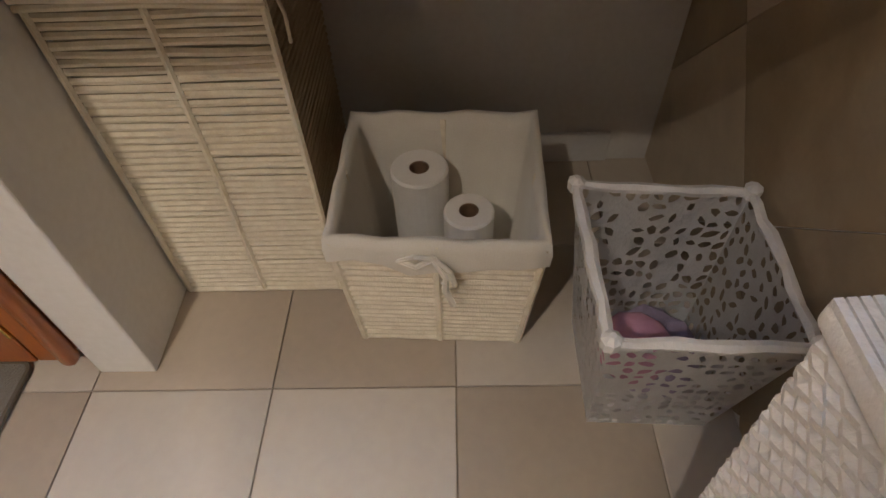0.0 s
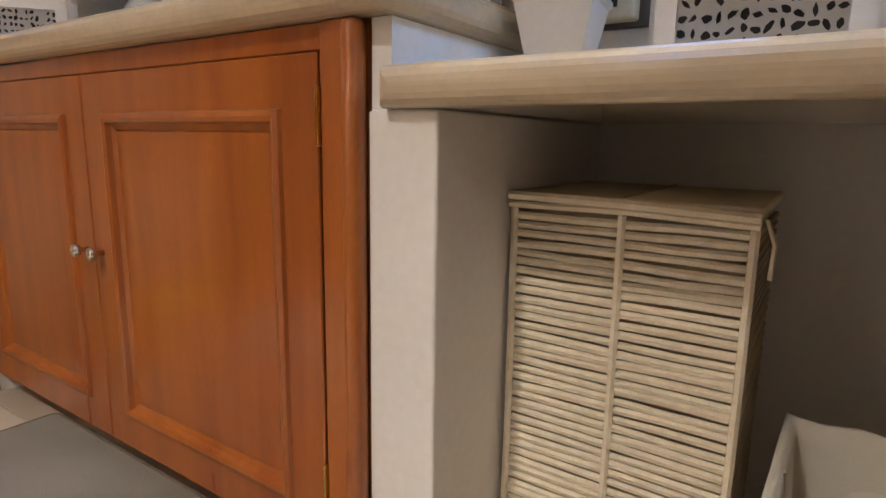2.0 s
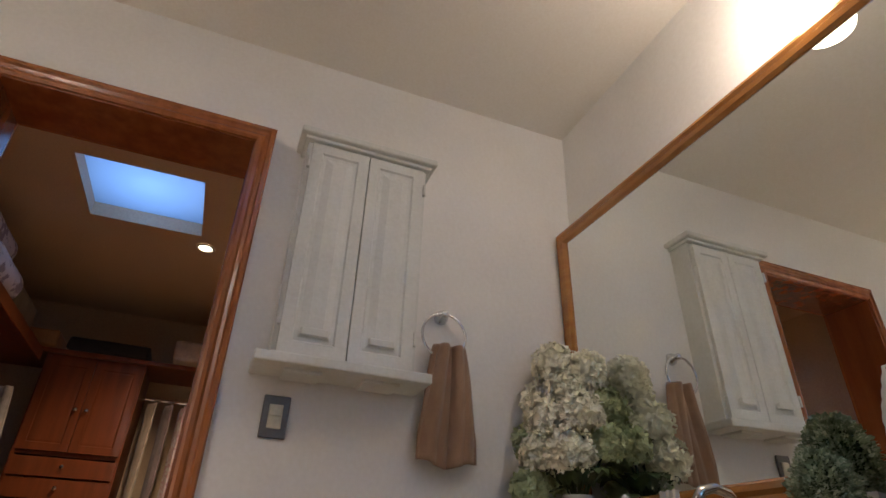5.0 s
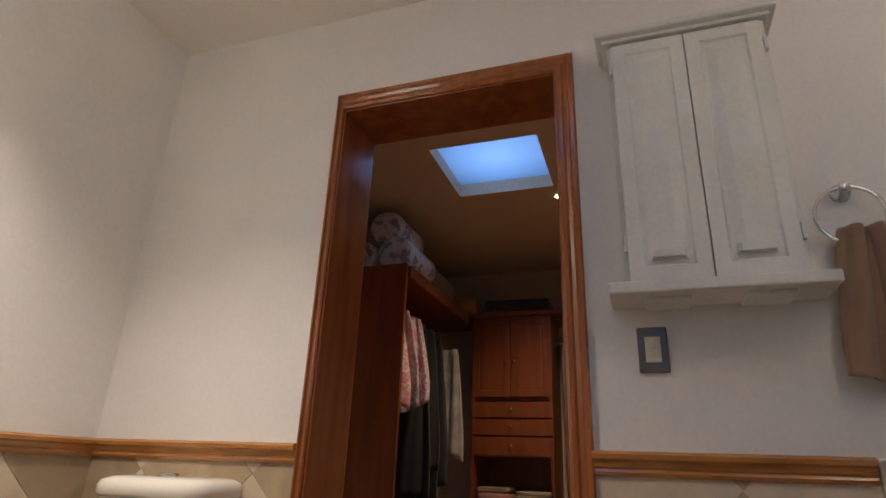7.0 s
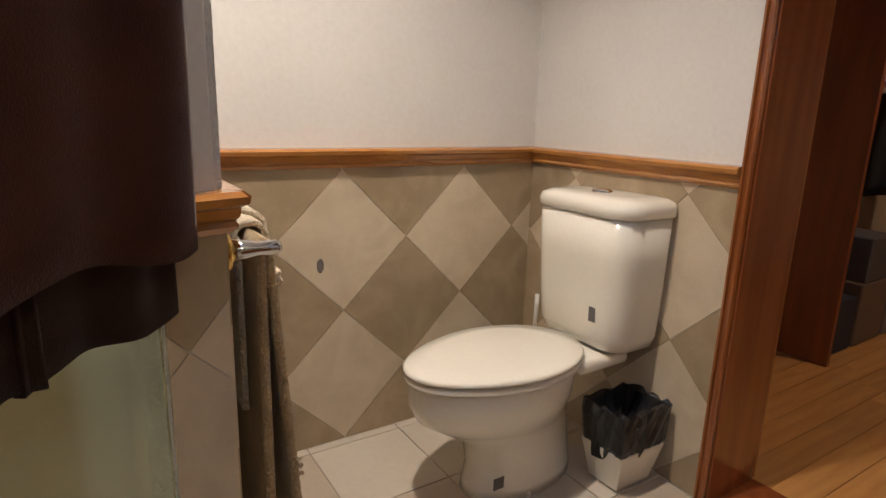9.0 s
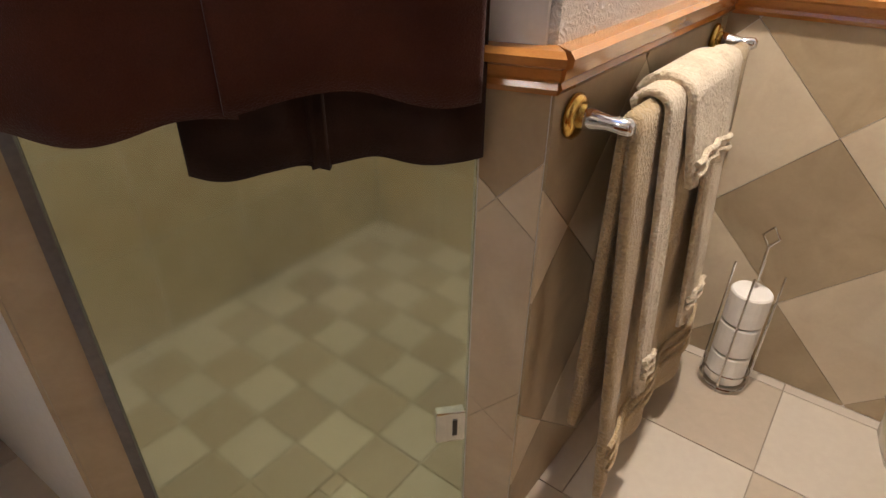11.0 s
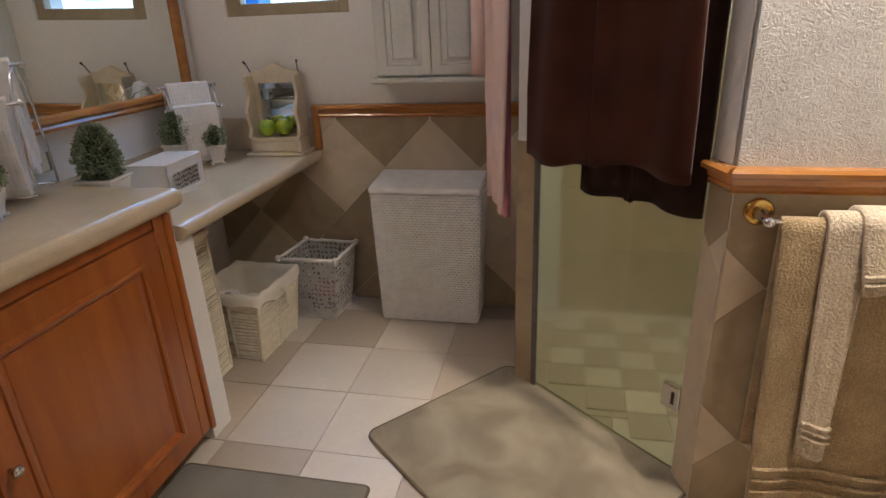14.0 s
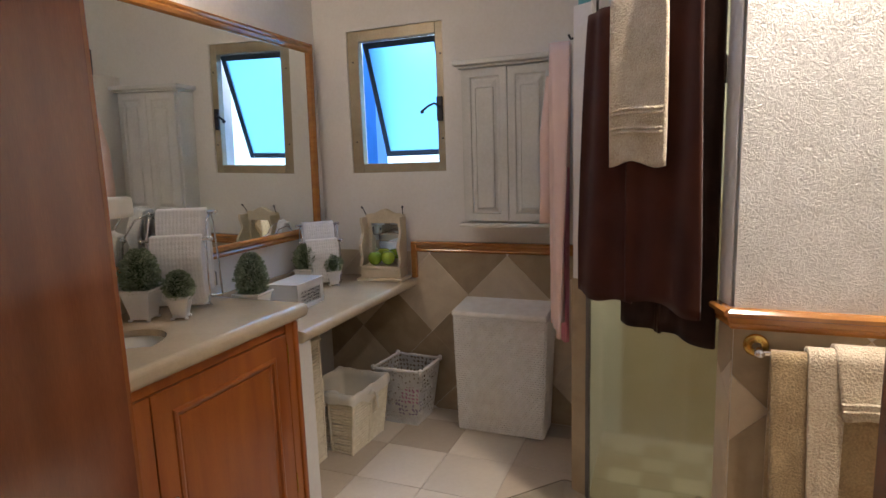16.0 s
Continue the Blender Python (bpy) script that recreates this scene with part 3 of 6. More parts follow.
TX = BX + 0.025
tap = thing("faucet", "chrome gooseneck faucet with two cross handles", "faucet")
part("spout", tube([(TX, 0.47, 0.969), (TX, 0.47, 1.05), (TX, 0.462, 1.095), (TX, 0.435, 1.125), (TX, 0.395, 1.135), (TX, 0.355, 1.125), (TX, 0.335, 1.095)], [0.014, 0.012, 0.012, 0.012, 0.012, 0.012, 0.014], 12), CHROME, tap, smooth=True)
part("base", lathe([(0.028, 0.969), (0.026, 0.976), (0.016, 0.985)], 18, m=pose(TX, 0.47, 0)), CHROME, tap, smooth=True)
for hx in (TX - 0.115, TX + 0.115):
    h = part("handle", lathe([(0.024, 0.969), (0.022, 0.976), (0.012, 0.985), (0.012, 1.01), (0.017, 1.018), (0.008, 1.03)], 16, m=pose(hx, 0.46, 0)), CHROME, tap, smooth=True)
    bm = tube([(hx - 0.032, 0.46, 1.016), (hx + 0.032, 0.46, 1.016)], 0.006, 8)
    tube([(hx, 0.428, 1.016), (hx, 0.492, 1.016)], 0.006, 8, bm)
    part("cross", bm, CHROME, h)
settle(tap, TX, 0.47, 0.969)

# mirror with wooden frame
mir = thing("wall_mirror", "large wall mirror in a varnished reddish wood frame", "mirror")
MX0, MX1, MZ0, MZ1 = W + 0.005, 1.04, 1.112, 2.275
part("glass", box(MX0 + 0.03, MX1 - 0.03, N - 0.012, N - 0.008, MZ0 + 0.03, MZ1 - 0.03), MIRROR, mir, "silvered mirror glass")
FR = [(0, 0), (0.022, 0), (0.026, 0.012), (0.020, 0.022), (0.030, 0.034), (0.026, 0.05), (0.014, 0.058), (0, 0.058)]


def frame_bar(p, q, inward):
    own = bmesh.new()
    p, q, inward = Vector(p), Vector(q), Vector(inward)
    run = (q - p).normalized()
    rings = []
    for a, s in ((p, 1), (q, -1)):
        rings.append([own.verts.new(a + Vector((0, -o, 0)) + inward * u + run * (s * u)) for o, u in FR])
    for i in range(len(FR)):
        j = (i + 1) % len(FR)
        own.faces.new((rings[0][i], rings[0][j], rings[1][j], rings[1][i]))
    return part("frame", own, RAILWOOD, mir)


y = N - 0.001
frame_bar((MX0, y, MZ0), (MX1, y, MZ0), (0, 0, 1))
frame_bar((MX0, y, MZ1), (MX1, y, MZ1), (0, 0, -1))
frame_bar((MX0, y, MZ0), (MX0, y, MZ1), (1, 0, 0))
frame_bar((MX1, y, MZ0), (MX1, y, MZ1), (-1, 0, 0))
settle(mir, 0, N, MZ0)
mir.location.y = N - 0.0135
mir.rotation_euler = (radians(0.92), 0, radians(1.07))

sc = thing("wall_sconce", "mirror light with a glowing white glass globe", "wall lamp")
part("backplate", lathe([(0.06, 0), (0.055, 0.015), (0.02, 0.025)], 20, m=pose(-0.28, N, 2.45, 90, 0, 0)), CHROME, sc, smooth=True)
part("arm", tube([(-0.28, N - 0.02, 2.45), (-0.28, N - 0.10, 2.455), (-0.28, N - 0.13, 2.40)], 0.01, 8), CHROME, sc)
part("holder", lathe([(0.05, 0.065), (0.055, 0.05), (0.056, 0.03)], 18, m=pose(-0.28, N - 0.13, 2.345), cap=False), GREYMETAL, sc)
part("globe", lathe([(0.045, 0.045), (0.07, 0.02), (0.078, -0.01), (0.066, -0.045), (0.04, -0.066), (0.01, -0.074)], 24, m=pose(-0.28, N - 0.13, 2.345)), LAMPGLOW, sc, "glowing opal glass globe", True)
settle(sc, -0.28, N, 2.45)

# medicine cabinets: worn white double doors, crown, lower shelf
CAB = [(0, 0.018), (0, 0.001), (0.001, 0), (0.04, 0), (0.046, 0.007), (0.058, 0.007), (0.085, -0.002), (0.1, -0.002)]


def medicine_cabinet(w, h, d, m, label, pulls, shelf):
    """Built with its back at y = 0 and its front looking to -y, base at z = 0."""
    th = thing("medicine_cabinet", label, "cabinet")
    part("body", box(0, w, -d + 0.02, 0, 0, h), PAINTG, th)
    part("crown", box(-0.035, w + 0.035, -d - 0.03, 0, h, h + 0.028, 0.008, 3), PAINTG, th)
    part("crown_step", box(-0.015, w + 0.015, -d - 0.008, 0, h - 0.014, h, 0.004), PAINTG, th)
    for i in (0, 1):
        x0 = 0.014 + i * (w - 0.028) / 2
        leaf = part("door", rect_loft((w - 0.028) / 2 - 0.004, h - 0.035, CAB, pose(x0 + 0.002, -d, 0.012)), PAINTG, th)
        if pulls:
            cx = x0 + (w - 0.028) / 4
            part("pull", prism([(cx - 0.042, -d - 0.014), (cx + 0.042, -d - 0.014), (cx + 0.048, -d), (cx - 0.048, -d)], 0.075, 0.10, bevel=0.003), PAINTG, leaf, "small painted finger pull")
            for z in (0.10, h - 0.14):
                hx = 0.010 if i == 0 else w - 0.010
                part("hinge", box(hx - 0.005, hx + 0.005, -d - 0.006, -d + 0.012, z, z + 0.05, 0.002), PAINTG, leaf)
        else:
            cx = x0 + (w - 0.028) / 4
            bm = box(cx - 0.05, cx + 0.05, -d - 0.006, -d + 0.002, 0.08, h - 0.12, 0.008, 2)
            part("panel_ridge", bm, PAINTG, leaf)
    if shelf:
        part("shelf", box(-0.045, w + 0.045, -d - 0.045, 0, -0.034, 0.0, 0.006, 3), PAINTG, th)
        part("bracket", box(0.05, 0.17, -d, -0.02, -0.046, -0.034, 0.003), PAINTG, th)
        part("bracket", box(w - 0.17, w - 0.05, -d, -0.02, -0.046, -0.034, 0.003), PAINTG, th)
    else:
        part("bottom_moulding", box(-0.02, w + 0.02, -d - 0.014, 0, -0.022, 0.0, 0.006, 3), PAINTG, th)
    th.matrix_basis = m
    return th


medicine_cabinet(0.475, 0.86, 0.13, pose(W, -0.605, 1.508, 0, 0, 90), "worn white painted wall cabinet with two doors and shelf", True, True)
medicine_cabinet(0.525, 0.85, 0.155, pose(E, -0.395, 1.20, 0, 0, -90), "greyish white painted wall cabinet with two closed doors", False, False)

sw = thing("light_switch", "ivory light switch in a dark grey plate", "light switch")
part("plate", box(W, W + 0.012, -0.586, -0.503, 1.283, 1.415, 0.005, 3), GREYMETAL, sw)
part("rocker", box(W + 0.010, W + 0.017, -0.566, -0.523, 1.312, 1.386, 0.002), IVORY, sw)
part("rocker", box(W + 0.015, W + 0.019, -0.564, -0.525, 1.35, 1.384, 0.002), IVORY, sw)
settle(sw, W, -0.545, 1.283)

ring = thing("towel_ring", "chrome towel ring on the wall", "towel ring")
part("mount", lathe([(0.028, 0), (0.026, 0.012), (0.014, 0.02), (0.016, 0.05), (0.01, 0.056)], 18, m=pose(W, 0.0, 1.785, 0, 90, 0)), CHROME, ring, smooth=True)
part("hoop", tube([(W + 0.045, 0.085 * math.sin(a * math.pi / 16), 1.70 + 0.085 * math.cos(a * math.pi / 16)) for a in range(32)], 0.0055, 8, closed=True), CHROME, ring, smooth=True)
settle(ring, W, 0, 1.785)


def hang(name, label, mat, p, q, z0, z1, folds, amp, gather=1.0, thick=0.012, cat="towel", wave=0.0, nu=48, nv=30, band=None, normal=None):
    """A towel hung from z1 down to z0 between the plan points p and q; gather: its width at the top over that at the hem."""
    p, q = Vector(p), Vector(q)
    mid, half = (p + q) / 2, (q - p) / 2
    nrm = Vector((-half.y, half.x)).normalized()
    rs = random.Random(int(1000 * (p.x + q.y + z0)) + 7)
    ph = rs.uniform(0, 6)

    def f(u, v):
        s = (2 * u - 1) * (gather + (1 - gather) * min(1, v * 1.25) ** 0.8)
        o = amp * math.sin(folds * math.pi * u + ph + 0.6 * v) * (0.35 + 0.65 * (1 - v) + 0.3 * v)
        o += amp * 0.35 * math.sin(folds * 2.3 * math.pi * u + ph * 2 + v * 3)
        z = z1 + (z0 - z1) * v + wave * math.sin(2.2 * math.pi * u + ph) * v
        c = mid + half * s + nrm * o
        return (c.x, c.y, z)
    th = tagged(part(name, cloth(f, nu, nv, thick), mat, smooth=True), label, cat)
    return th


hang("hand_towel", "taupe terry hand towel hung in a towel ring", TAUPETOWEL, (W + 0.05, -0.085), (W + 0.05, 0.135), 1.25, 1.66, 4, 0.016, 0.5, wave=0.012, cat="towel")

# ---- under the dressing counter ----
def rope_rows(bm, p, q, z0, z1, n, r, rs, cols=2, bow=0.0):
    """Rows of paper rope between plan points p and q."""
    p, q = Vector((*p, 0)), Vector((*q, 0))
    for k in range(n):
        z = z0 + (k + 0.5) * (z1 - z0) / n
        for c in range(cols):
            a, b = p.lerp(q, c / cols + 0.012), p.lerp(q, (c + 1) / cols - 0.012)
            dz0, dz1 = rs.uniform(-1, 1) * r * 0.25, rs.uniform(-1, 1) * r * 0.25
            pts = [a + Vector((0, 0, z + dz0)), a.lerp(b, 0.5) + Vector((0, 0, z + (dz0 + dz1) / 2 + rs.uniform(-1, 1) * r * 0.25)), b + Vector((0, 0, z + dz1))]
            tube(pts, r * rs.uniform(0.85, 1.1), 6, bm)


tb = thing("rope_storage_box", "tall cream paper rope storage box with a canvas lid", "storage box")
rs = random.Random(3)
x0, x1, y0, y1, h = 0.012, 0.345, 0.205, 0.53, 0.655
part("core", box(x0 + 0.008, x1 - 0.008, y0 + 0.008, y1, 0.005, h), CARD, tb)
bm = bmesh.new()
rope_rows(bm, (x0, y0), (x1, y0), 0.012, h - 0.012, 43, 0.0068, rs)
part("front_weave", bm, ROPE, tb, "rows of cream paper rope")
for x in (x0, (x0 + x1) / 2, x1):
    part("upright_binding", tube([(x, y0 - 0.004, 0.004), (x + 0.002, y0 - 0.005, h * 0.5), (x, y0 - 0.004, h)], 0.0065, 6), ROPE, tb)
part("bottom_binding", tube([(x0, y0 - 0.004, 0.008), (x1, y0 - 0.004, 0.008)], 0.0065, 6), ROPE, tb)
bm = bmesh.new()
rope_rows(bm, (x1, y0), (x1, y1), 0.012, h - 0.012, 42, 0.0054, rs, 1)
part("side_weave", bm, CARD, tb)
lid = bmesh.new()
box(x0 - 0.008, x1 + 0.008, y0 - 0.01, y1 + 0.004, h + 0.004, h + 0.018, 0.005, 2, bm=lid)
lid = part("lid", lid, LIDCLOTH, tb, "tan canvas lid edged in rope")
part("lid_seam", tube([((x0 + x1) / 2, y0 - 0.006, h + 0.019), ((x0 + x1) / 2, y1, h + 0.019)], 0.002, 5), CARD, lid)
bm = bmesh.new()
tube([(x0 - 0.006, y0 - 0.012, h + 0.012), ((x0 + x1) / 2, y0 - 0.013, h + 0.010), (x1 + 0.006, y0 - 0.012, h + 0.004)], 0.007, 6, bm)
tube([(x0 - 0.006, y0 - 0.012, h - 0.002), ((x0 + x1) / 2, y0 - 0.011, h), (x1 + 0.006, y0 - 0.012, h - 0.006)], 0.0055, 6, bm)
part("lid_edge", bm, ROPE, lid)
part("tassel", tube([(x1 + 0.01, y0 + 0.02, h), (x1 + 0.022, y0 + 0.01, h - 0.03), (x1 + 0.02, y0 + 0.012, h - 0.075)], 0.003, 5), ROPE, tb)
settle(tb, 0.18, 0.37)

wb = thing("lined_basket", "cream rope basket with a cotton liner tied at the front", "basket")
B0 = [(0.412, 0.078), (0.722, 0.062), (0.735, 0.325), (0.428, 0.335)]
B1 = [(0.398, 0.045), (0.742, 0.022), (0.755, 0.352), (0.408, 0.365)]


def ring_at(k, inset=0.0):
    c = Vector((0.572, 0.198))
    return [Vector(a).lerp(Vector(b), k) + (c - Vector(a)).normalized() * inset for a, b in zip(B0, B1)]


bm = bmesh.new()
H0 = 0.335
for side in range(4):
    for k in range(19):
        kk = (k + 0.5) / 20
        a, b = ring_at(kk)[side], ring_at(kk)[(side + 1) % 4]
        a3, b3 = Vector((a.x, a.y, kk * H0)), Vector((b.x, b.y, kk * H0))
        m3 = a3.lerp(b3, 0.5) + Vector((0, 0, rs.uniform(-0.003, 0.003)))
        tube([a3 + Vector((0, 0, rs.uniform(-0.002, 0.002))), m3, b3], 0.0068, 6, bm)
part("weave", bm, ROPE, wb, "rows of cream paper rope")
for side in range(4):
    for u in (0.0, 0.5):
        a0, a1 = ring_at(0)[side].lerp(ring_at(0)[(side + 1) % 4], u), ring_at(1)[side].lerp(ring_at(1)[(side + 1) % 4], u)
        part("post", tube([(a0.x, a0.y, 0), (a1.x, a1.y, H0)], 0.009, 6), ROPE, wb)
own = bmesh.new()
loops = []
for k, ins, z in ((0.93, -0.014, 0.288), (0.97, -0.015, 0.32), (1.0, -0.010, 0.346), (1.0, 0.006, 0.346), (0.95, 0.012, 0.31), (0.1, 0.016, 0.03)):
    c4, pts = ring_at(k, ins), []
    for i in range(4):
        for u in range(8):
            q = c4[i].lerp(c4[(i + 1) % 4], u / 8)
            w = 0.008 * math.sin(1.7 * u + i) if z < 0.30 else 0.004 * math.sin(2.1 * u + i)
            pts.append(own.verts.new((q.x, q.y, z + w - (0.022 if i == 0 and z < 0.30 and 2 < u < 6 else 0))))
    loops.append(pts)
for a, b in zip(loops, loops[1:]):
    for i in range(32):
        own.faces.new((a[i], a[(i + 1) % 32], b[(i + 1) % 32], b[i]))
own.faces.new(loops[-1])
part("liner", own, LINEN, wb, "cream cotton liner folded over the rim", True)
fx, fy = 0.565, 0.020
bm = tube([(fx, fy, 0.315), (fx - 0.03, fy - 0.008, 0.328), (fx - 0.055, fy - 0.004, 0.315), (fx - 0.028, fy - 0.008, 0.304), (fx, fy, 0.313)], 0.005, 6)
tube([(fx, fy, 0.315), (fx + 0.02, fy - 0.012, 0.28), (fx + 0.018, fy - 0.012, 0.245), (fx + 0.03, fy - 0.012, 0.205)], 0.006, 6, bm)
tube([(fx, fy, 0.315), (fx + 0.026, fy - 0.01, 0.292), (fx + 0.034, fy - 0.012, 0.26)], 0.005, 6, bm)
part("bow", bm, LINEN, wb)
settle(wb, 0.57, 0.2)


def paper_roll(x, y, z, r, h, label):
    th = thing("toilet_roll", label, "toilet paper", "spare toilet rolls")
    part("paper", lathe([(0.019, h - 0.02), (0.02, h), (r - 0.004, h), (r, h - 0.005), (r, 0.004), (r - 0.003, 0)], 28, cap=False), PAPER, th, smooth=False)
    part("core", lathe([(0.0195, h - 0.001), (0.018, h - 0.002), (0.018, 0.01), (0.003, 0.008)], 20, cap=False), TUBE, th, "brown cardboard core")
    th.location = (x, y, z)


paper_roll(0.533, 0.285, 0.04, 0.057, 0.235, "tall white toilet roll standing in the basket")
paper_roll(0.628, 0.225, 0.04, 0.050, 0.175, "white toilet roll standing in the basket")


def lace_panel(c4, n, mat, name, parent, rs, inset=0.27, thick=0.005, label="", share=0.86):
    """A pierced panel between four corners, given round: jittered cells with holes of uneven size."""
    bm = bmesh.new()
    a, b, c, d4 = (Vector(p) for p in c4)
    nu, nv = n
    cell = (b - a).length / nu
    g = []
    for i in range(nu + 1):
        row = []
        for j in range(nv + 1):
            u, v = i / nu, j / nv
            if 0 < i < nu:
                u += rs.uniform(-0.38, 0.38) / nu
            if 0 < j < nv:
                v += rs.uniform(-0.38, 0.38) / nv
            row.append(bm.verts.new((a.lerp(b, u)).lerp(d4.lerp(c, u), v)))
        g.append(row)
    mids = {}

    def mid(p, q):
        key = frozenset((p, q))
        if key not in mids:
            mids[key] = bm.verts.new((p.co + q.co) / 2)
        return mids[key]
    eu, ev = (b - a).normalized(), (d4 - a).normalized()
    for i in range(nu):
        for j in range(nv):
            c4v = (g[i][j], g[i + 1][j], g[i + 1][j + 1], g[i][j + 1])
            rim = [v for k in range(4) for v in (c4v[k], mid(c4v[k], c4v[(k + 1) % 4]))]
            if rs.random() > share:
                bm.faces.new(rim)
                continue
            c = sum((v.co for v in c4v), Vector()) / 4
            tilt, long, short = rs.uniform(0, math.pi), cell * rs.uniform(0.7, 1.15) * (0.74 - inset), cell * rs.uniform(0.4, 0.85) * (0.56 - inset)
            hole = []
            for v in rim:
                w = math.atan2((v.co - c).dot(ev), (v.co - c).dot(eu))
                r = min(long * short / math.hypot(short * math.cos(w - tilt), long * math.sin(w - tilt)) * 1.25, (v.co - c).length * 0.86)
                hole.append(bm.verts.new(c + (eu * math.cos(w) + ev * math.sin(w)) * r))
            for k in range(8):
                q = (k + 1) % 8
                bm.faces.new((rim[k], rim[q], hole[q], hole[k]))
    bmesh.ops.solidify(bm, geom=bm.faces[:], thickness=thick)
    return part(name, bm, mat, parent, label)


lb = thing("lace_basket", "white pierced lace-pattern waste basket", "basket")
rs = random.Random(11)
T4 = [(0.805, -0.158), (1.075, -0.172), (1.088, 0.122), (0.805, 0.148)]
D4 = [(0.835, -0.115), (1.045, -0.125), (1.06, 0.085), (0.84, 0.105)]
for i in range(4):
    j = (i + 1) % 4
    lace_panel([(*D4[i], 0.004), (*D4[j], 0.004), (*T4[j], 0.345), (*T4[i], 0.345)], (11, 13), WICKER, "side", lb, rs, 0.14, thick=0.007, share=0.8)
part("bottom", prism(D4, 0.002, 0.01), WICKER, lb)
rim4 = [Vector((*T4[i], 0.346)).lerp(Vector((*T4[(i + 1) % 4], 0.346)), k / 9) + Vector((rs.uniform(-1, 1), rs.uniform(-1, 1), rs.uniform(-1, 1))) * 0.0025 for i in range(4) for k in range(9)]
bm = tube(rim4, [rs.uniform(0.008, 0.0115) for _ in rim4], 6, closed=True)
for i in range(4):
    lathe([(0.004, 0.33), (0.014, 0.34), (0.015, 0.358), (0.005, 0.366)], 8, bm, pose(*T4[i], 0))
part("rim", bm, WICKER, lb, "thick uneven white rim")
settle(lb, 0.94, 0.0)
bag = lathe([(0.03, 0.012), (0.08, 0.03), (0.092, 0.07), (0.07, 0.10), (0.03, 0.115)], 12, m=pose(0.96, 0.0, 0.0))
for v in bag.verts:
    v.co += Vector((rs.uniform(-1, 1), rs.uniform(-1, 1), rs.uniform(-1, 1))) * 0.008
tagged(part("crumpled_bag", bag, material("lilac_plastic", (0.46, 0.38, 0.52), 0.45, bump=0.003, bump_scale=30)), "crumpled pale lilac plastic bag in the waste basket", "plastic bag")
bag = lathe([(0.02, 0.10), (0.06, 0.12), (0.062, 0.165), (0.04, 0.19), (0.008, 0.195)], 10, m=pose(0.905, -0.045, 0.0))
tagged(part("pink_wrapper", bag, material("pink_paper", (0.70, 0.36, 0.50), 0.6), smooth=True), "pink paper wrapper in the waste basket", "wrapper")

# ---- laundry hamper ----
hp = thing("laundry_hamper", "white woven wicker laundry hamper with a closed lid", "hamper")
A4 = [(0.886, -0.846), (1.08, -0.846), (1.08, -0.366), (0.886, -0.366)]
C4 = [(0.848, -0.876), (1.09, -0.876), (1.09, -0.362), (0.848, -0.362)]
HH = 0.69
own = bmesh.new()
v0 = [own.verts.new((*p, 0.004)) for p in A4]
v1 = [own.verts.new((*p, HH)) for p in C4]
for i in range(4):
    own.faces.new((v0[i], v0[(i + 1) % 4], v1[(i + 1) % 4], v1[i]))
own.faces.new(v0[::-1])
own.faces.new(v1)
part("core", own, WICKER, hp)
rs = random.Random(21)
bm = bmesh.new()
rows = 52
for k in range(rows):
    kk = (k + 0.5) / rows
    for side in (0, 2, 3):
        a = Vector(A4[side]).lerp(Vector(C4[side]), kk)
        b = Vector(A4[(side + 1) % 4]).lerp(Vector(C4[(side + 1) % 4]), kk)
        nrm = Vector(((b - a).y, -(b - a).x)).normalized()
        n = 44 if side == 3 else 18
        pts = []
        for i in range(n + 1):
            off = 0.0032 + (0.0038 if (i + k) % 2 else -0.0012) + rs.uniform(-0.0008, 0.0008)
            q = a.lerp(b, i / n) + nrm * off
            pts.append((q.x, q.y, 0.006 + kk * (HH - 0.01)))
        tube(pts, 0.0066, 5, bm)
part("weave", bm, WICKER, hp, "fine white wicker weave")
for i in range(4):
    a, b, bm = Vector((*A4[i], 0.004)), Vector((*C4[i], HH)), bmesh.new()
    for k in range(46):
        q = a.lerp(b, k / 46)
        lathe([(0.0015, -0.0055), (0.0075, 0), (0.0015, 0.0055)], 6, bm, pose(q.x, q.y, q.z + 0.006))
    part("corner_braid", bm, WICKER, hp)
bm = box(C4[0][0] - 0.014, C4[1][0] + 0.006, C4[0][1] - 0.008, C4[2][1] + 0.012, HH + 0.001, HH + 0.026, 0.008, 3)
def slope(own):
    """The lid rises a little towards the wall."""
    for v in own.verts:
        v.co.z += 0.09 * (v.co.x - 0.834)
    return own


lid = part("lid", slope(bm), WICKER, hp, "woven wicker lid")
bm = bmesh.new()
for k in range(34):
    x = C4[0][0] - 0.01 + k * 0.0078
    tube([(x, C4[0][1] - 0.005, HH + 0.0265), (x, C4[2][1] + 0.008, HH + 0.0265)], 0.0042, 4, bm)
part("lid_weave", slope(bm), WICKER, lid)
settle(hp, 0.98, -0.61)


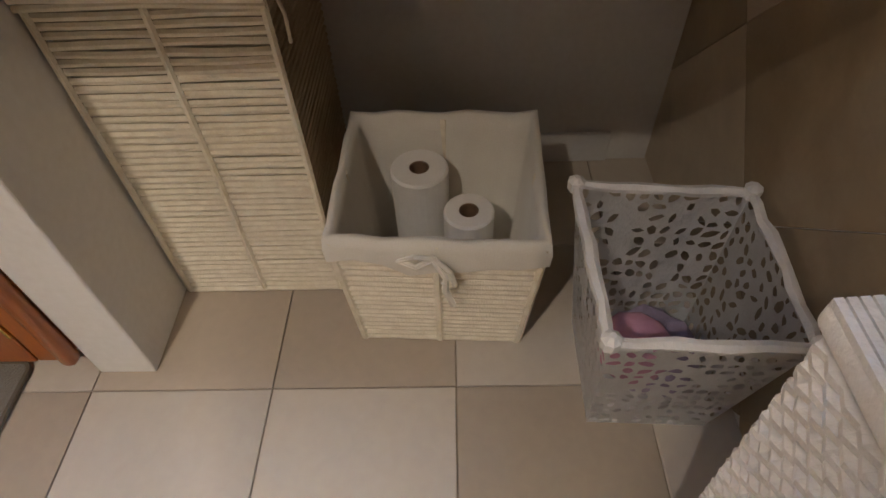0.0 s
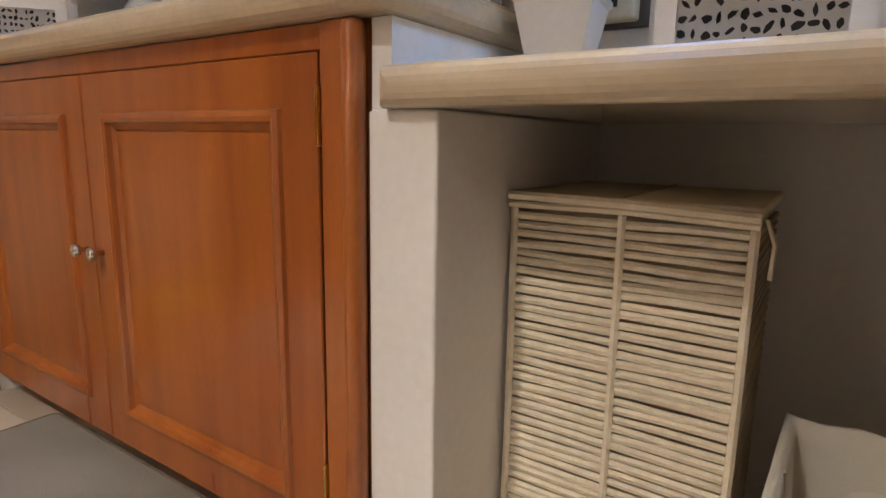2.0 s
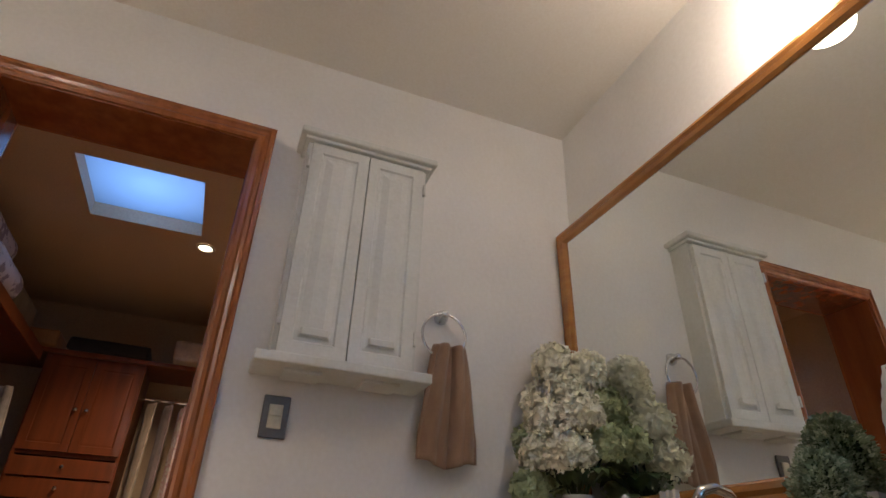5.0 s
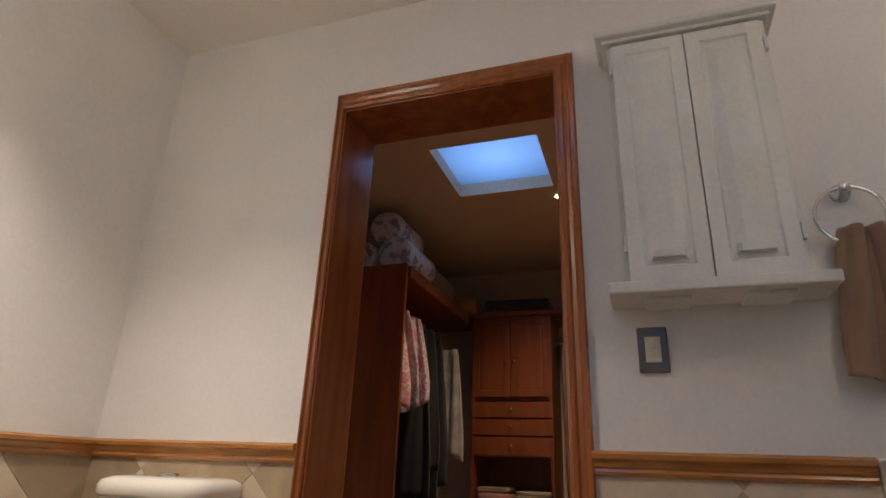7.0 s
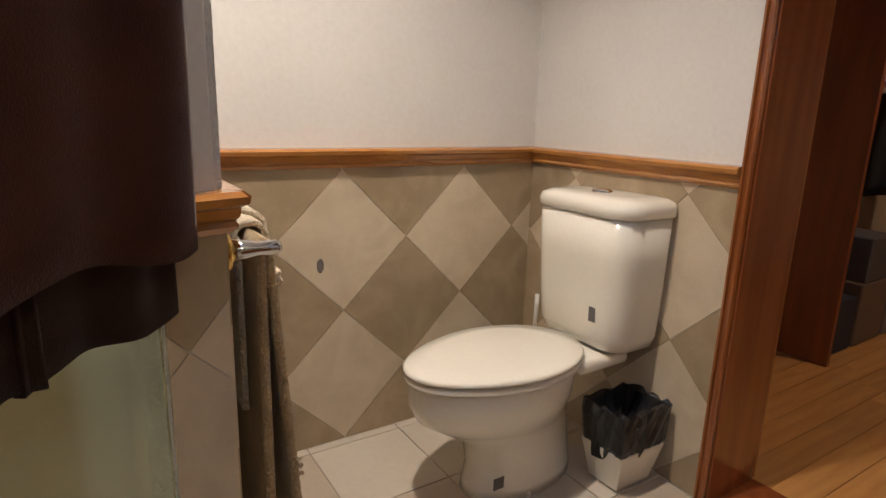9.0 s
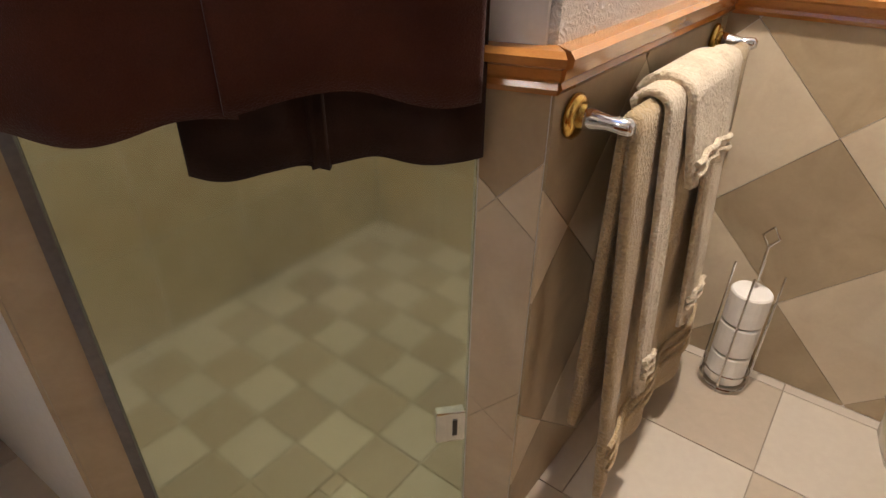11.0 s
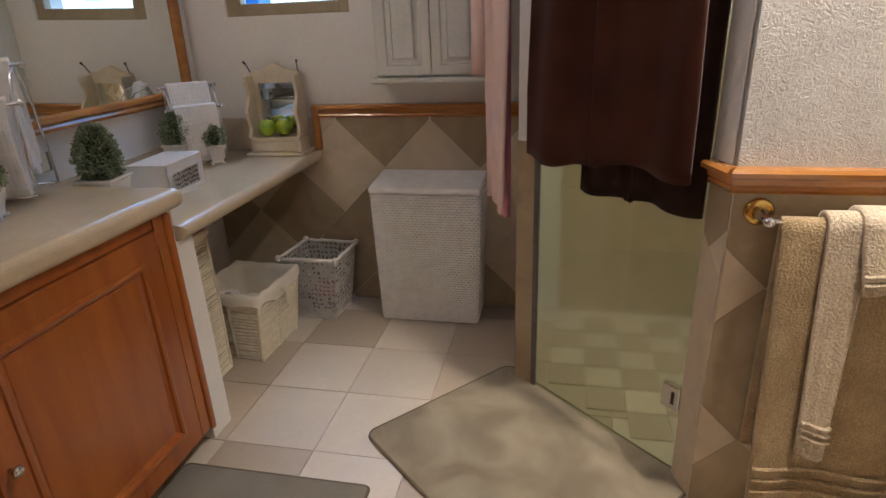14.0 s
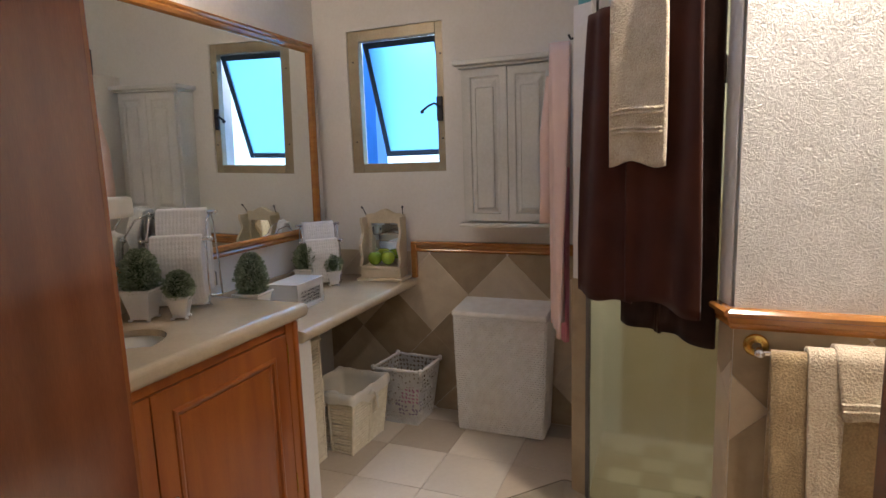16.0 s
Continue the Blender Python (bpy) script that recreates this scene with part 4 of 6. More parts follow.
# ---- shower ----
sg = thing("shower_door", "frosted greenish glass shower door with metal hinges", "shower door")
g0, g1 = Vector((0.404, -1.152)), Vector((-0.030, -1.644))
gd = (g1 - g0).normalized()
gn = Vector((gd.y, -gd.x))
gp = prism([g0 + gn * 0.005, g1 + gn * 0.005, g1 - gn * 0.005, g0 - gn * 0.005], 0.008, 2.05)
part("pane", gp, GREENGLASS, sg, "frosted greenish glass").visible_shadow = False
part("seal", prism([g0 + gn * 0.008, g0 + gd * 0.02 + gn * 0.008, g0 + gd * 0.02 - gn * 0.008, g0 - gn * 0.008], 0.006, 2.05), GREYMETAL, sg)
for z in (0.25, 1.76):
    a, b = g1 - gd * 0.066, g1 - gd * 0.004
    bm = prism([a + gn * 0.014, b + gn * 0.014, b - gn * 0.014, a - gn * 0.014], z, z + 0.085, bevel=0.003)
    hg = part("hinge", bm, CHROME, sg, "square chrome glass hinge")
    part("hinge_slot", prism([a + gd * 0.035 + gn * 0.016, a + gd * 0.045 + gn * 0.016, a + gd * 0.045 + gn * 0.010, a + gd * 0.035 + gn * 0.010], z + 0.02, z + 0.065), DARK, hg)
settle(sg, (g0.x + g1.x) / 2, (g0.y + g1.y) / 2)


def along(s, off):
    q = g0 + gd * s + gn * off
    return (q.x, q.y)


if Vector(along(0, 0.1)).y < g0.y:
    gn = -gn
rodm = tube([(*along(0.06, 0.045), 2.075), (*along(0.62, 0.045), 2.075)], 0.009, 8)
for s in (0.1, 0.58):
    tube([(*along(s, 0.045), 2.075), (*along(s, 0.0), 2.085), (*along(s, -0.02), 2.03)], 0.005, 6, rodm)
tagged(part("over_door_rail", rodm, CHROME), "chrome over-door towel rail on the shower glass", "towel rail")
hang("bath_towel", "dark brown terry bath towel on the shower door", DARKTOWEL, along(0.235, 0.022), along(0.43, 0.022), 0.90, 2.07, 2, 0.008, 0.9, wave=0.006)
hang("bath_towel", "dark brown terry bath towel on the shower door", DARKTOWEL, along(0.40, 0.022), along(0.655, 0.022), 0.905, 2.07, 2.2, 0.010, 0.95, wave=0.008)
hang("bath_towel", "chocolate brown terry bath towel hung on the shower door", BROWNTOWEL, along(0.015, 0.062), along(0.315, 0.062), 0.985, 2.085, 1.6, 0.016, 0.62, wave=0.012)
hang("bath_towel", "chocolate brown terry bath towel hung on the shower door", BROWNTOWEL, along(0.30, 0.066), along(0.635, 0.066), 1.012, 2.085, 1.8, 0.014, 0.88, wave=0.012)
bt = hang("hand_towel", "beige terry hand towel laid over brown towels", BEIGETOWEL, along(0.25, 0.105), along(0.51, 0.105), 1.515, 2.10, 1.3, 0.010, 0.9, wave=0.012)
for z in (1.625, 1.64, 1.69, 1.705):
    band = tube([(*along(0.262 + 0.236 * k / 10, 0.118 + 0.004 * math.sin(k)), z + 0.004 * math.sin(0.5 * k)) for k in range(11)], 0.005, 6)
    part("woven_band", band, BEIGETOWEL, bt)

# pink robe on its hook
hook = thing("robe_hook", "small dark hook on the shower wall end", "hook")
part("plate", lathe([(0.012, 0), (0.010, 0.006)], 12, m=pose(0.62, -1.074, 2.07, 90, 0, 0)), DARK, hook)
part("prong", tube([(0.62, -1.074, 2.07), (0.62, -1.045, 2.065), (0.62, -1.035, 2.085)], 0.005, 6), DARK, hook)
settle(hook, 0.62, -1.07, 2.07)
robe = hang("bath_robe", "pale pink cotton robe hanging from the hook", PINKTOWEL, (0.48, -1.03), (0.84, -0.955), 0.745, 2.05, 4, 0.036, 0.42, wave=0.03, cat="robe")
part("sleeve", tube([(0.76, -0.935, 1.93), (0.80, -0.905, 1.65), (0.815, -0.90, 1.38), (0.80, -0.905, 1.22)], [0.03, 0.042, 0.04, 0.045], 12), PINKTOWEL, robe, "hanging sleeve", True)
part("belt_loop", tube([(0.70, -0.955, 1.36), (0.705, -0.945, 1.33), (0.70, -0.955, 1.30)], 0.004, 6), PINKTOWEL, robe)
hang("bath_towel", "rose pink towel edge under the pale robe", PINKHOT, (0.58, -1.035), (0.74, -0.995), 0.68, 1.5, 4, 0.012, 0.7, wave=0.012)

# bottles on top of the shower wall
for k, (x, h, r, mat) in enumerate(((0.62, 0.19, 0.028, material("teal_bottle", (0.12, 0.42, 0.48), 0.3)), (0.78, 0.21, 0.03, material("white_bottle", (0.75, 0.75, 0.72), 0.3)), (0.92, 0.23, 0.027, material("black_bottle", (0.02, 0.02, 0.02), 0.3)))):
    th = thing("shampoo_bottle", ("teal", "white", "black")[k] + " plastic shampoo bottle on the shower wall ledge", "bottle")
    part("body", lathe([(r * 0.95, 0), (r, 0.008), (r, h * 0.72), (r * 0.5, h * 0.8)], 16), mat, th, smooth=True)
    part("cap", lathe([(r * 0.5, h * 0.8), (r * 0.55, h * 0.82), (r * 0.5, h)], 14), WHITE if k != 2 else BLACK, th, smooth=True)
    th.location = (x, -1.105, 2.16)

# towel bar on the stucco wall
bar = thing("towel_bar", "chrome towel bar with brass rosettes", "towel bar")
for yb in (-1.735, -2.47):
    r1 = part("rosette", lathe([(0.036, 0), (0.036, 0.006), (0.030, 0.012), (0.022, 0.014)], 24, m=pose(P1[0] - 0.007, yb, 0.958, 0, -90, 0)), BRASS, bar, "polished brass rosette", True)
    part("post", lathe([(0.020, 0.012), (0.017, 0.035), (0.012, 0.06), (0.014, 0.09), (0.008, 0.098)], 18, m=pose(P1[0] - 0.007, yb, 0.958, 0, -90, 0)), CHROME, bar, smooth=True)
BARX = P1[0] - 0.083
part("rod", tube([(BARX, -1.745, 0.958), (BARX, -2.465, 0.958)], 0.008, 10), CHROME, bar)
settle(bar, P1[0], -2.1, 0.958)


def over_bar(name, label, mat, y0, y1, zf, zb, out, thick, amp=0.006, wave=0.01, bands=()):
    """A towel folded over the bar: the front falls to zf, the back to zb; out: how far its layer lies from the rod."""
    rs = random.Random(int(abs(y0) * 1000))
    ph = rs.uniform(0, 6)

    def f(u, v):
        y = y0 + (y1 - y0) * u
        L1, L2, arc = 0.958 - zf, 0.958 - zb, math.pi * out
        s = v * (L1 + L2 + arc)
        bell = 0.012 * min(1, abs(y1 - y0) * 1.6) * math.sin(5 * math.pi * u + ph)
        if s < L1:
            d = (L1 - s) / max(L1, 1e-6)
            return (BARX - out - (0.05 * d if L1 > 0.5 else 0.02 * d) - amp * min(1, abs(y1 - y0) * 1.8) * math.sin(7 * u + ph) * d - bell * d, y + 0.03 * d * (u - 0.5), 0.958 - (L1 - s) + wave * math.sin(4 * u + ph) * d)
        if s < L1 + arc:
            a = (s - L1) / out
            return (BARX - out * math.cos(a), y, 0.958 + out * math.sin(a) * 0.8)
        d = s - L1 - arc
        return (BARX + out * 0.8, y, 0.958 - d)
    ob = tagged(part(name, cloth(f, 26, 60, thick), mat, smooth=True), label, "towel", "towels on the bar")
    if bands:
        for z in bands:
            d = (0.958 - z) / (0.958 - zf)
            bm = bmesh.new()
            pts = []
            for i in range(21):
                p = f(i / 20, (z - zf) / ((0.958 - zf) + (0.958 - zb) + math.pi * out))
                pts.append((p[0] - thick * 0.6, p[1], p[2]))
            tube(pts, 0.006, 6, bm)
            part("band", bm, mat, ob)
    return ob


over_bar("bath_towel", "large tan terry bath towel folded over the bar", TANTOWEL, -1.765, -2.43, 0.10, 0.30, 0.016, 0.016, bands=(0.20, 0.235, 0.27))
over_bar("hand_towel", "beige terry hand towel hung over the bath towel", BEIGETOWEL, -1.855, -1.950, 0.34, 0.60, 0.036, 0.012, bands=(0.40, 0.42, 0.44))
over_bar("hand_towel", "beige terry hand towel hung over the bath towel", BEIGETOWEL, -2.14, -2.28, 0.36, 0.60, 0.036, 0.012, bands=(0.42, 0.44))
over_bar("wash_cloth", "folded beige terry wash cloth over the towels", BEIGETOWEL, -1.922, -2.16, 0.80, 0.82, 0.052, 0.014, bands=(0.83, 0.85))

# ---- toilet ----
TY = -2.09
wc = thing("toilet", "cream ceramic toilet with closed lid and tall cistern", "toilet")


def egg(cx, a_front, a_back, b, z, n=36):
    out = []
    for i in range(n):
        t = 2 * math.pi * i / n
        c, s = math.cos(t), math.sin(t)
        out.append((cx + (a_front if c > 0 else a_back) * c, TY + b * s * (1 - 0.10 * max(0, c)), z))
    return out


def stack(loops, cap=True):
    bm = bmesh.new()
    vs = [[bm.verts.new(p) for p in l] for l in loops]
    n = len(vs[0])
    for a, b in zip(vs, vs[1:]):
        for i in range(n):
            bm.faces.new((a[i], a[(i + 1) % n], b[(i + 1) % n], b[i]))
    if cap:
        bm.faces.new(vs[0][::-1])
        bm.faces.new(vs[-1])
    return bm


part("pedestal", stack([egg(-1.10, 0.19, 0.25, 0.125, 0.0), egg(-1.10, 0.185, 0.25, 0.12, 0.03), egg(-1.09, 0.165, 0.25, 0.105, 0.10), egg(-1.08, 0.175, 0.25, 0.108, 0.19), egg(-1.06, 0.245, 0.25, 0.14, 0.245), egg(-1.04, 0.30, 0.25, 0.178, 0.295), egg(-1.04, 0.325, 0.255, 0.197, 0.345), egg(-1.04, 0.33, 0.26, 0.2, 0.41), egg(-1.04, 0.325, 0.255, 0.195, 0.42)]), CERAMIC, wc, smooth=True)
part("seat", stack([egg(-1.04, 0.315, 0.225, 0.186, 0.421), egg(-1.04, 0.334, 0.285, 0.202, 0.424), egg(-1.04, 0.341, 0.290, 0.208, 0.429), egg(-1.04, 0.341, 0.290, 0.208, 0.437), egg(-1.04, 0.335, 0.285, 0.202, 0.441), egg(-1.04, 0.312, 0.225, 0.184, 0.443)]), CERAMIC, wc, smooth=True)
part("lid", stack([egg(-1.04, 0.315, 0.225, 0.186, 0.446), egg(-1.04, 0.337, 0.287, 0.204, 0.449), egg(-1.04, 0.344, 0.291, 0.21, 0.454), egg(-1.04, 0.344, 0.291, 0.21, 0.461), egg(-1.04, 0.336, 0.285, 0.203, 0.467), egg(-1.05, 0.27, 0.20, 0.16, 0.472), egg(-1.05, 0.10, 0.08, 0.06, 0.474)]), CERAMIC, wc, smooth=True)
part("deck", box(-1.47, -1.24, TY - 0.15, TY + 0.15, 0.385, 0.435, 0.02, 3), CERAMIC, wc, smooth=True)
for s in (-0.075, 0.075):
    part("seat_hinge", tube([(-1.265, TY + s - 0.02, 0.445), (-1.265, TY + s + 0.02, 0.445)], 0.012, 10), CERAMIC, wc)


def tank_loop(x0, x1, hw, z, r=0.05):
    pts = []
    for cx, cy, a0 in ((x1 - r, hw - r, 0), (x0 + 0.02, hw - 0.02, 90), (x0 + 0.02, -hw + 0.02, 180), (x1 - r, -hw + r, 270)):
        rr = r if cx > (x0 + x1) / 2 else 0.02
        for k in range(6):
            a = radians(a0 + 18 * k)
            pts.append((cx + rr * math.cos(a), TY + cy + rr * math.sin(a), z))
    return pts


part("cistern", stack([tank_loop(-1.53, -1.38, 0.15, 0.435, 0.06), tank_loop(-1.535, -1.35, 0.185, 0.45, 0.07), tank_loop(-1.54, -1.332, 0.198, 0.49, 0.08), tank_loop(-1.54, -1.322, 0.204, 0.60, 0.085), tank_loop(-1.54, -1.316, 0.209, 0.75, 0.085), tank_loop(-1.54, -1.312, 0.212, 0.888, 0.085)]), CERAMIC, wc, smooth=True)
part("cistern_lid", stack([tank_loop(-1.545, -1.311, 0.213, 0.891, 0.085), tank_loop(-1.545, -1.304, 0.219, 0.898, 0.088), tank_loop(-1.545, -1.304, 0.219, 0.922, 0.088), tank_loop(-1.545, -1.312, 0.212, 0.938, 0.085), tank_loop(-1.54, -1.34, 0.185, 0.949, 0.07), tank_loop(-1.52, -1.38, 0.14, 0.953, 0.05)]), CERAMIC, wc, smooth=True)
part("flush_button", lathe([(0.036, 0), (0.034, 0.006), (0.026, 0.011), (0.006, 0.012)], 20, m=pose(-1.43, TY, 0.951)), CHROME, wc, "chrome flush button", True)
part("sticker", box(-1.345, -1.3225, TY + 0.085, TY + 0.112, 0.545, 0.60), GREYMETAL, wc, "small grey sticker")
for s in (-0.1, 0.1):
    part("bolt_cap", lathe([(0.014, 0), (0.012, 0.012), (0.004, 0.018)], 12, m=pose(-1.08, TY + s * 1.15, 0.0)), CERAMIC, wc)
part("sticker", box(-0.985, -0.945, TY + 0.1085, TY + 0.1105, 0.06, 0.10), GREYMETAL, wc, "small grey maker sticker on the foot")
settle(wc, -1.2, TY)

brush = thing("toilet_brush", "white toilet brush in a holder beside the toilet", "toilet brush")
part("holder", lathe([(0.05, 0), (0.052, 0.02), (0.045, 0.26), (0.04, 0.30)], 18, cap=True), WHITE, brush, smooth=True)
part("handle", tube([(0, 0, 0.29), (0.004, 0.01, 0.42), (0.006, 0.014, 0.50)], 0.009, 8), WHITE, brush, smooth=True)
brush.location = (-1.47, -2.42, 0)

bn = thing("waste_bin", "small cream waste bin lined with a black bag", "bin")
b4, t4 = [(-1.50, -1.865), (-1.345, -1.865), (-1.345, -1.745), (-1.50, -1.745)], [(-1.525, -1.885), (-1.315, -1.885), (-1.315, -1.715), (-1.525, -1.715)]
loops = []
for k in (0.0, 1.0):
    loops.append([(*Vector(a).lerp(Vector(b), k), 0.01 + 0.14 * k) for a, b in zip(b4, t4)])
part("pail", stack(loops), CERAMIC, bn)
rs = random.Random(4)
loops = []
for k, ins, z in ((0.3, -0.008, 0.10), (0.7, -0.014, 0.17), (0.95, -0.014, 0.25), (1.0, -0.010, 0.292), (1.0, 0.008, 0.288), (0.8, 0.02, 0.22), (0.4, 0.03, 0.17)):
    c, pts = Vector((-1.42, -1.80)), []
    q4 = [Vector(a).lerp(Vector(b), k) for a, b in zip(b4, t4)]
    for i in range(4):
        for u in range(9):
            q = q4[i].lerp(q4[(i + 1) % 4], u / 9)
            q += (c - q).normalized() * (ins + rs.uniform(-0.006, 0.006))
            pts.append((q.x, q.y, z + (0.006 * math.sin(1.3 * u + 2 * i) if z < 0.11 else rs.uniform(-0.01, 0.01))))
    loops.append(pts)
part("bag", stack(loops), BLACK, bn, "crumpled black bin bag")
settle(bn, -1.42, -1.8)
bn.location += Vector((0.01, -0.085, 0.0))

ps = thing("paper_stand", "chrome wire stand holding spare toilet rolls", "paper stand")
bm = tube([(0.065 * math.cos(a * math.pi / 12), 0.065 * math.sin(a * math.pi / 12), 0.015) for a in range(24)], 0.004, 6, closed=True)
tube([(0.062 * math.cos(a * math.pi / 12), 0.062 * math.sin(a * math.pi / 12), 0.06) for a in range(24)], 0.003, 6, bm, closed=True)
for a in range(4):
    c, s = math.cos(a * math.pi / 2), math.sin(a * math.pi / 2)
    tube([(0.065 * c, 0.065 * s, 0.0), (0.062 * c, 0.062 * s, 0.40)], 0.003, 6, bm)
tube([(0, 0, 0.40), (0, 0, 0.47), (0.02, 0, 0.50), (0, 0, 0.53), (-0.02, 0, 0.50), (0, 0, 0.47)], 0.004, 6, bm)
part("wire_frame", bm, CHROME, ps)
for k in range(3):
    part("roll", lathe([(0.02, 0.1), (0.05, 0.1), (0.054, 0.095), (0.054, 0.004), (0.05, 0)], 24, m=pose(0, 0, 0.02 + 0.105 * k)), PAPER, ps, "white toilet roll")
ps.location = (-0.40, -2.475, 0)

hole = lathe([(0.011, 0), (0.014, 0.003), (0.006, 0.004)], 10, sy=2.0, m=pose(-0.625, S + 0.006, 0.675, 90, 0, 0))
tagged(part("screw_anchor", hole, GREYMETAL), "bare grey screw anchor set in the wainscot", "wall anchor")

# yellow step stool by the vanity
st = thing("step_stool", "small yellow plastic step stool on the rug", "stool")
YEL = material("yellow_plastic", (0.80, 0.48, 0.01), 0.4)
part("top", box(-1.50, -1.26, -0.62, -0.34, 0.20, 0.225, 0.012, 3), YEL, st)
for x, y in ((-1.48, -0.60), (-1.28, -0.60), (-1.48, -0.36), (-1.28, -0.36)):
    sx, sy = (0.02 if x > -1.38 else -0.02), (0.02 if y > -0.48 else -0.02)
    part("leg", tube([(x, y, 0.205), (x + sx * 0.5, y + sy * 0.5, 0.10), (x + sx, y + sy, 0.014)], [0.022, 0.018, 0.02], 8), YEL, st)
settle(st, -1.38, -0.48)


# rugs
def rug(label, mat, m, a, b, r=0.04, t=0.012):
    th = thing("bath_rug", label, "rug")
    pts = []
    for cx, cy, a0 in ((a - r, b - r, 0), (r, b - r, 90), (r, r, 180), (a - r, r, 270)):
        pts += [(cx + r * math.cos(radians(a0 + 15 * k)), cy + r * math.sin(radians(a0 + 15 * k))) for k in range(7)]
    part("rug_top", prism(pts, 0.002, t, bevel=0.004), mat, th)
    part("binding", tube([(x, y, t * 0.62) for x, y in pts], 0.0062, 6, closed=True), MATEDGE, th, "darker stitched binding")
    th.matrix_basis = m


ang = math.degrees(math.atan2(0.742, 0.67))
rug("olive beige bath rug lying before the shower", MATFAB, pose(-0.61, -1.23, 0.0, 0, 0, ang) @ pose(0, -0.72, 0), 0.90, 0.72)
rug("greyish olive bath rug lying before the vanity", MATGREY, pose(-1.24, -0.66, 0.0), 0.98, 0.68, 0.02)


# ---- on the counters ----
def leaf_cloud(n, shape, size, rs, tilt=1.0):
    """Small pointed leaves over and inside a shape(k, a) -> radius and height."""
    bm = bmesh.new()
    for _ in range(n):
        a, k = rs.uniform(0, 2 * math.pi), rs.random()
        r, z = shape(k)
        deep = rs.uniform(0.72, 1.06) * (1 + 0.09 * math.sin(5 * a + 7 * k) + 0.07 * math.sin(9 * a - 13 * k))
        p = Vector((r * deep * math.cos(a), r * deep * math.sin(a), z))
        nrm = Vector((math.cos(a), math.sin(a), 0.9 * (k - 0.35))).normalized()
        way = (nrm + Vector((rs.uniform(-1, 1), rs.uniform(-1, 1), rs.uniform(-0.6, 1.0))) * 0.8 * tilt).normalized()
        side = way.orthogonal().normalized()
        side = (side + way.cross(side) * rs.uniform(-1.5, 1.5)).normalized()
        L = size * rs.uniform(0.7, 1.3)
        w = L * 0.30
        mid = p + way * L * 0.5 + way.cross(side) * L * 0.12
        q = [bm.verts.new(c) for c in (p, mid + side * w, p + way * L, mid - side * w)]
        bm.faces.new((q[0], q[1], q[2]))
        bm.faces.new((q[0], q[2], q[3]))
    return bm


def topiary(label, seed, n, bush_w, bush_h, pot_w, pot_h, size):
    th = thing("topiary_plant", label, "potted plant", "potted topiaries")
    rs = random.Random(seed)
    b, t = pot_w * 0.32, pot_w * 0.5
    own = bmesh.new()
    loops = []
    for hw, z in ((b, 0.006), (b * 1.02, 0.02), (t * 0.97, pot_h - 0.014), (t * 1.06, pot_h - 0.008), (t * 1.06, pot_h), (t * 0.92, pot_h), (t * 0.88, pot_h - 0.015)):
        loops.append([own.verts.new((sx * hw, sy * hw, z)) for sx, sy in ((-1, -1), (1, -1), (1, 1), (-1, 1))])
    for p, q in zip(loops, loops[1:]):
        for i in range(4):
            own.faces.new((p[i], p[(i + 1) % 4], q[(i + 1) % 4], q[i]))
    own.faces.new(loops[0][::-1])
    own.faces.new(loops[-1])
    for sx, sy in ((-1, -1), (1, -1), (1, 1), (-1, 1)):
        box(sx * b - 0.006, sx * b + 0.006, sy * b - 0.006, sy * b + 0.006, 0, 0.008, bm=own)
    part("pot", own, WHITE, th, "white square tapered pot")

    def shape(k):
        return bush_w / 2 * max(0.15, math.sin(math.pi * (0.14 + 0.80 * k)) ** 0.6) * (1.08 - 0.25 * k), pot_h - 0.01 + bush_h * k
    part("foliage", leaf_cloud(n, shape, size, rs), LEAF, th, "dense grey-green leaves")
    part("outer_foliage", leaf_cloud(n // 2, shape, size, rs), LEAF2, th, "paler leaf tips")
    # solid dark green core fills the middle of the bush
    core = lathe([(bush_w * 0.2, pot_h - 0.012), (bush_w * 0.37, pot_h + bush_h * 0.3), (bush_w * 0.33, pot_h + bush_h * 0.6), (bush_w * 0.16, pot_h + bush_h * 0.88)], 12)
    part("inner_core", core, HYLEAF, th, "solid dark green core inside the foliage")
    return th


big = topiary("large rounded topiary in a white square pot", 1, 3200, 0.132, 0.185, 0.128, 0.135, 0.0125)
big.matrix_basis = pose(0.022, 0.32, 0.842, 0, 0, 8)
mid = topiary("rounded topiary in a white square pot", 2, 2500, 0.135, 0.16, 0.115, 0.125, 0.012)
mid.matrix_basis = pose(-0.465, 0.445, 0.969, 0, 0, 20)
small = topiary("small rounded topiary in a white square pot", 3, 1700, 0.105, 0.105, 0.08, 0.09, 0.0105)
small.matrix_basis = pose(-0.41, 0.31, 0.969, 0, 0, 30)
copy_thing(mid, pose(0.70, 0.50, 0.842, 0, 0, 10) @ Matrix.Scale(0.92, 4))
copy_thing(small, pose(0.79, 0.375, 0.842, 0, 0, 40))


